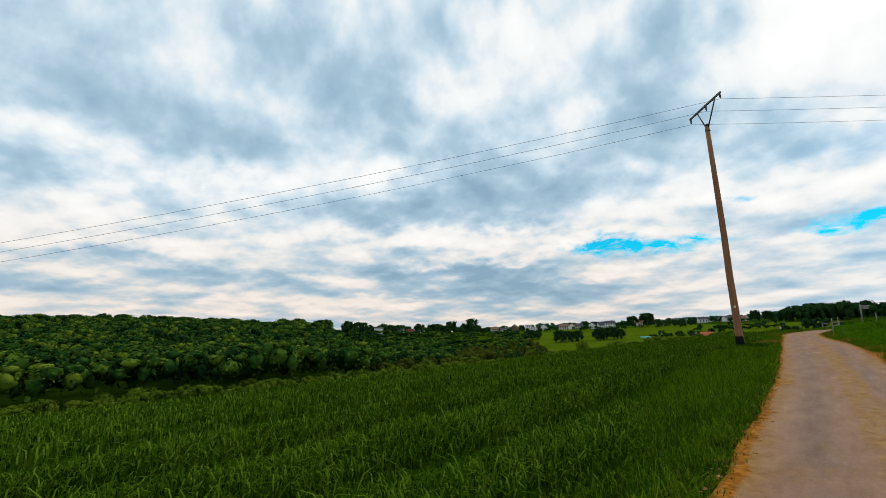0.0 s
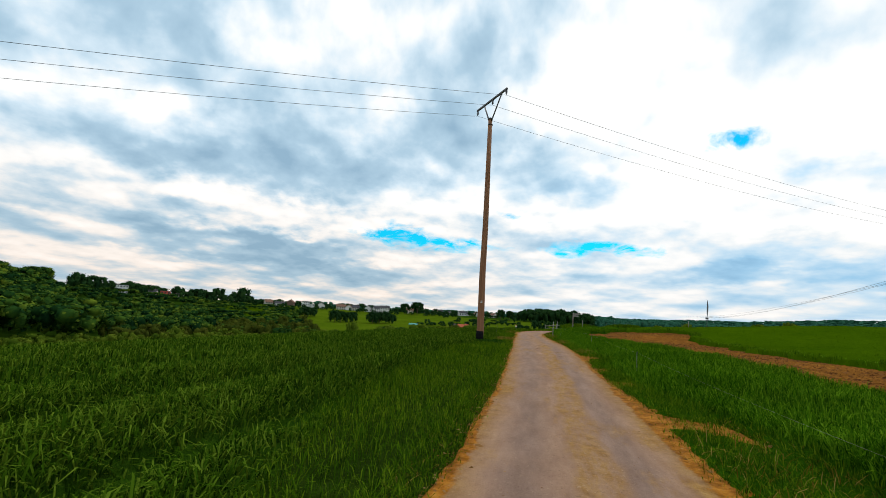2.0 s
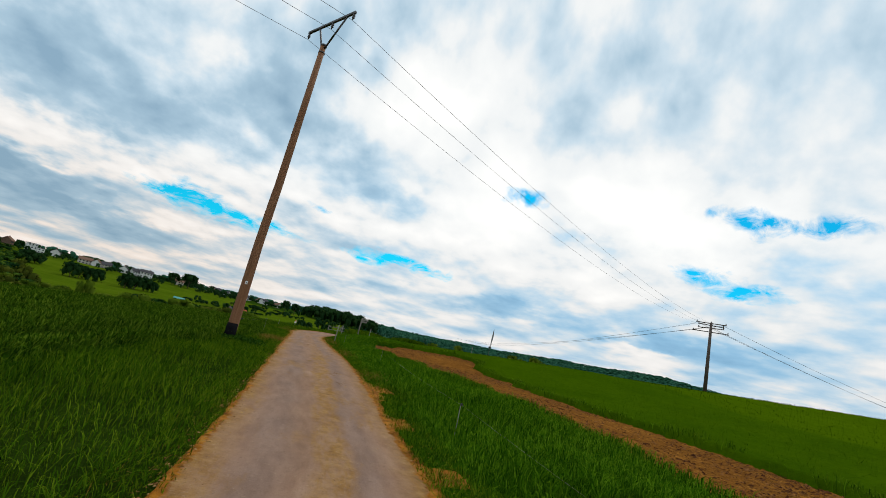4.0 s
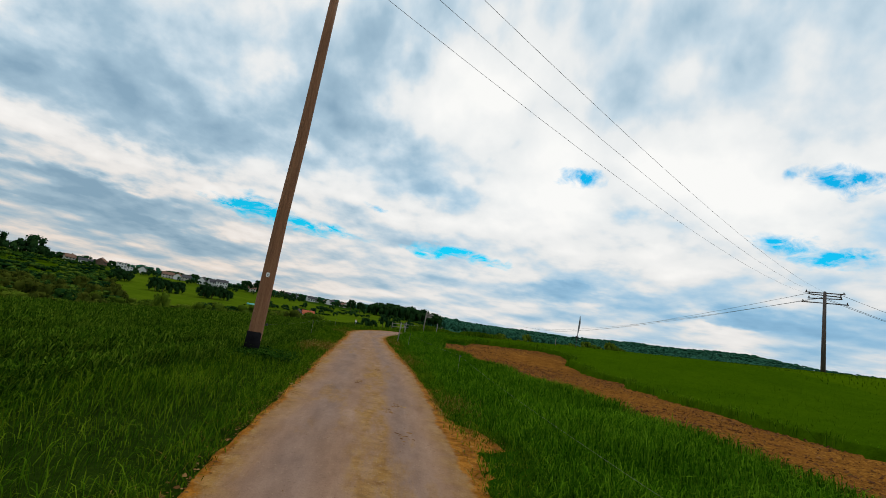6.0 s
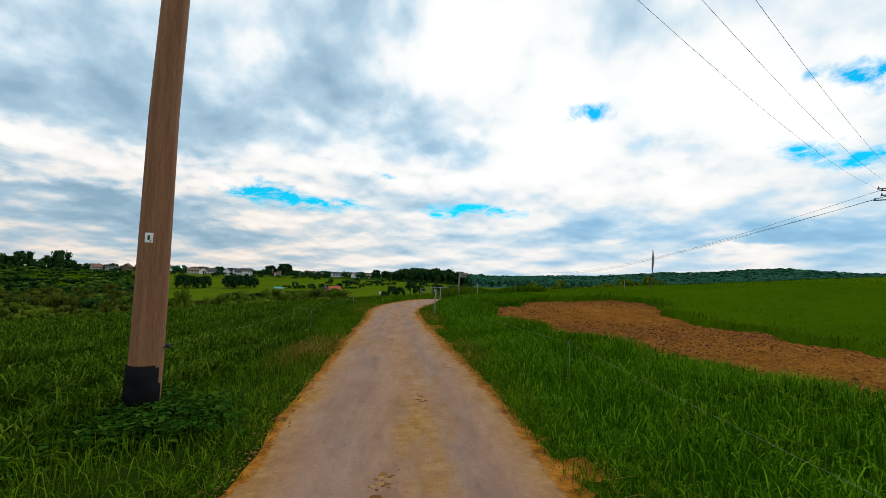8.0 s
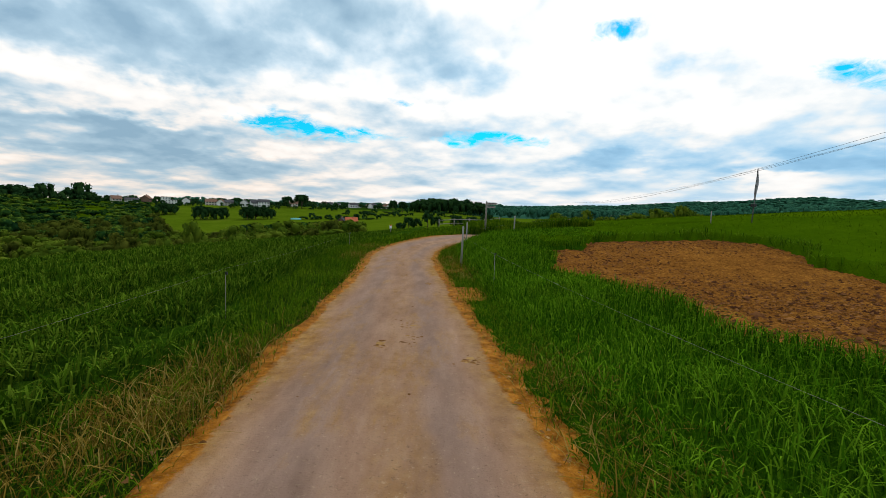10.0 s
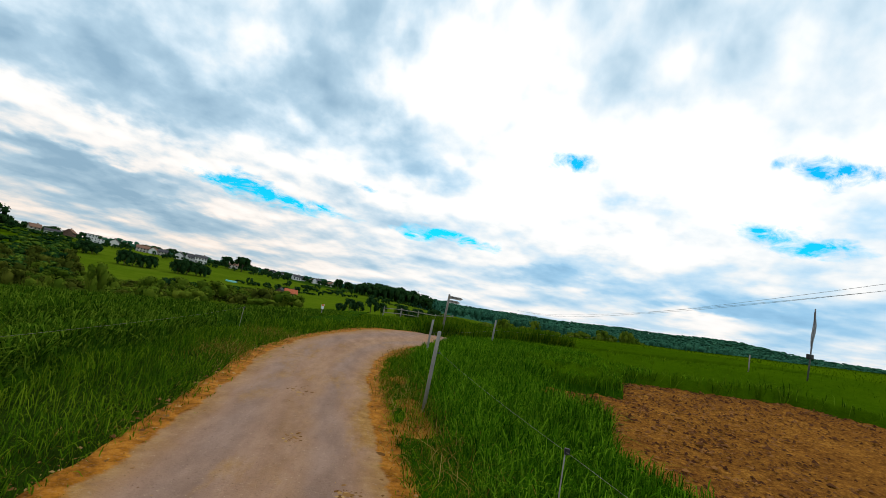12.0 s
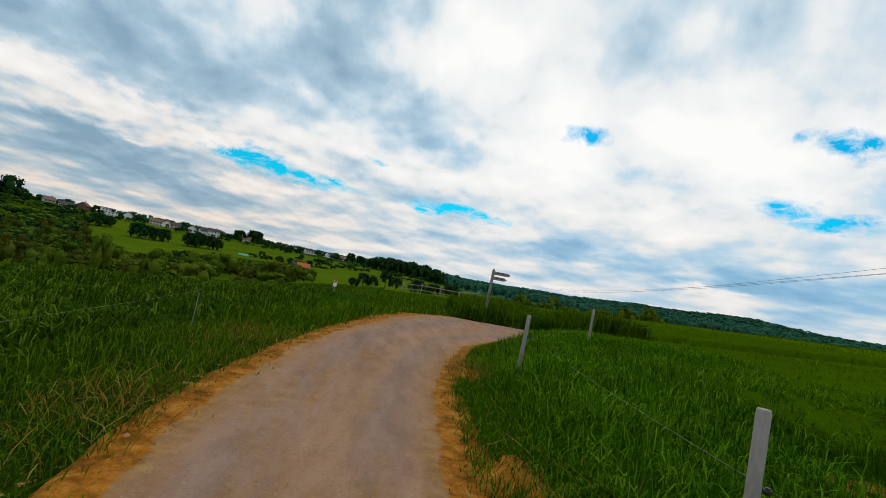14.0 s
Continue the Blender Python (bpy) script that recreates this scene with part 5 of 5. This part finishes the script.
# ---- houses ----
def house(az, r, w, d, h, roof_h, wall, roof, turn=0.0, label="", flat=False, windows=(3, 2), chimney=True):
    w, d, h, roof_h = (v * .68 for v in (w, d, h, roof_h))
    x, y = r * math.sin(radians(az)), 22 + r * math.cos(radians(az))
    z = ground_z(x, y) - .4
    g = thing("house", (x, y, z), label, "house", "ridge houses")
    g.rotation_euler = (0, 0, radians(-az + turn))
    bm = bmesh.new()
    if flat:
        box(bm, (0, 0, h / 2), (w, d, h))
        part("wall", bm, wall, g)
        bm = bmesh.new()
        part("roof", box(bm, (0, 0, h + .15), (w + .5, d + .5, .3), 0, .04), roof, g)
    else:
        prof = [(-d / 2, 0), (d / 2, 0), (d / 2, h), (0, h + roof_h), (-d / 2, h)]
        a = [bm.verts.new((-w / 2, py, pz)) for py, pz in prof]
        b = [bm.verts.new((w / 2, py, pz)) for py, pz in prof]
        bm.faces.new(a[::-1])
        bm.faces.new(b)
        for i in range(5):
            bm.faces.new((a[i], a[(i + 1) % 5], b[(i + 1) % 5], b[i]))
        bmesh.ops.recalc_face_normals(bm, faces=bm.faces[:])
        part("wall", bm, wall, g)
        bm = bmesh.new()
        k = roof_h / (d / 2)
        for s in (-1, 1):
            lo, hi = (s * (d / 2 + .5), h - .5 * k + .06), (0, h + roof_h + .06)
            vs = []
            for px in (-w / 2 - .4, w / 2 + .4):
                vs.append([bm.verts.new((px, lo[0], lo[1])), bm.verts.new((px, hi[0], hi[1])), bm.verts.new((px, hi[0], hi[1] + .22)), bm.verts.new((px, lo[0], lo[1] + .22))])
            bm.faces.new(vs[0])
            bm.faces.new(vs[1][::-1])
            for i in range(4):
                bm.faces.new((vs[0][i], vs[0][(i + 1) % 4], vs[1][(i + 1) % 4], vs[1][i]))
        bmesh.ops.recalc_face_normals(bm, faces=bm.faces[:])
        rf = part("roof", bm, roof, g)
        if chimney:
            bm = bmesh.new()
            part("chimney", box(bm, (w * .22, .4, h + roof_h + .2), (.7, .6, 1.4), 0, .03), "roof_brown", rf)
    nx, nz = windows
    for i in range(nx):
        for j in range(nz):
            bm = bmesh.new()
            wx, wz = (i + .5) / nx * w - w / 2, h * (j + .55) / nz
            box(bm, (wx, -d / 2 - .02, wz), (w / nx * .45, .1, h / nz * .48))
            part("window", bm, "glass", g)


W, D_ = "wall_white", "roof_dark"
house(-49.0, 408, 11, 9, 9, 0, W, D_, 8, "white flat roofed apartment block among ridge trees", True, (4, 3))
house(-46.2, 408, 9, 8, 5, 3, W, D_, -20, "white gabled house among ridge trees")
house(-45.0, 408, 10, 9, 7.5, 0, "wall_red", D_, 0, "red flat roofed building among ridge trees", True, (3, 2))
house(-43.6, 408, 9, 8, 6.5, 0, "wall_cream", D_, 0, "grey block behind ridge trees", True)
house(-34.2, 418, 9, 8, 5, 3, "wall_cream", "roof_brown", 15, "cream gabled house on the ridge")
house(-32.9, 415, 12, 8, 4, 2, W, D_, 0, "long low white house on the ridge", False, (5, 1))
house(-31.6, 420, 9, 8, 6, 3, "wall_dark", "roof_brown", 70, "dark boarded house on the ridge")
house(-29.9, 412, 8, 9, 8, 0, W, D_, 10, "white stepped modern house on the ridge", True, (3, 3))
house(-29.2, 412, 6, 9, 5, 0, W, D_, 10, "white low wing of a modern house", True, (2, 2))
house(-28.0, 415, 6, 8, 5, 3, W, D_, 80, "white gabled house on the ridge")
house(-25.6, 410, 12, 8, 4.6, 2.6, "wall_cream", "roof_brown", 5, "cream house with brown roof on the ridge", False, (4, 2))
house(-24.6, 408, 8, 8, 4.6, 2.8, W, "roof_brown", 75, "white gabled house with brown roof on the ridge")
house(-23.8, 409, 9, 8, 4.6, 2.4, "wall_cream", D_, 0, "cream house with dark roof on the ridge")
house(-22.2, 404, 8, 8, 4.8, 3, W, D_, 78, "white gabled house with dark roof on the ridge")
house(-21.2, 402, 8, 8, 4.8, 3, W, D_, 20, "white gabled house on the ridge by the meadow")
house(-20.2, 400, 12, 9, 6.4, 2.4, W, D_, 6, "large white house at the end of the ridge row", False, (4, 2))
house(-16.9, 430, 10, 8, 5, 2.6, "wall_cream", "roof_brown", 0, "cream house behind dark trees")
x, y = spaced(*polar(90, -15.5, -5.5, 515, 560), 6)
n = len(x)
wood("village_trees", x, y, rng.uniform(3, 6.5, n), rng.uniform(2, 4, n), ROUGH, "leaf_dark", "dark garden trees among the far village houses", "trees")
for k, az in enumerate((-14.6, -13.5, -12.9, -11.7, -11.2, -10.1, -9.5, -8.3, -7.7, -6.5, -6.1)):
    house(az, 536 + 13 * (k * 7 % 5), 9 + k % 3 * 2, 8, 4.2 + k % 3 * .8, 3, ("wall_white", "wall_cream", "wall_white")[k % 3], ("roof_dark", "roof_brown", "roof_dark")[k % 3], 26 * ((k * 5) % 7) - 80,
          "small pale house in the far village row", False, (3, 1))
house(-11.3, 262, 6, 6, 2.6, 2.4, "wall_dark", D_, 70, "dark gabled farmhouse in the valley fields")
house(-10.2, 262, 9, 6, 2.4, 2.6, "wall_cream", "roof_red", 10, "farmhouse with a red tiled roof in the valley", False, (3, 1))
# teal sheeting by the meadow
tx0, ty0 = 300 * math.sin(radians(-16.6)), 22 + 300 * math.cos(radians(-16.6))
g = thing("sheeted_tunnel", (tx0, ty0, ground_z(tx0, ty0)), "low teal sheeted tunnel beside the meadow", "greenhouse")
bm = bmesh.new()
rows = [[bm.verts.new((px, 1.2 * math.cos(a), 1.0 * math.sin(a))) for a in np.linspace(0, math.pi, 9)] for px in (-3, -1, 1, 3)]
for r0, r1 in zip(rows, rows[1:]):
    for j in range(8):
        bm.faces.new((r0[j], r0[j + 1], r1[j + 1], r1[j]))
bm.faces.new(rows[0][::-1])
bm.faces.new(rows[-1])
part("cover", bm, "teal", g)
for px in (-3, 3):
    bm = bmesh.new()
    part("hoop", tube(bm, [(px * 1.01, 1.24 * math.cos(a), 1.04 * math.sin(a)) for a in np.linspace(0, math.pi, 9)], .06, 6), "steel", g)
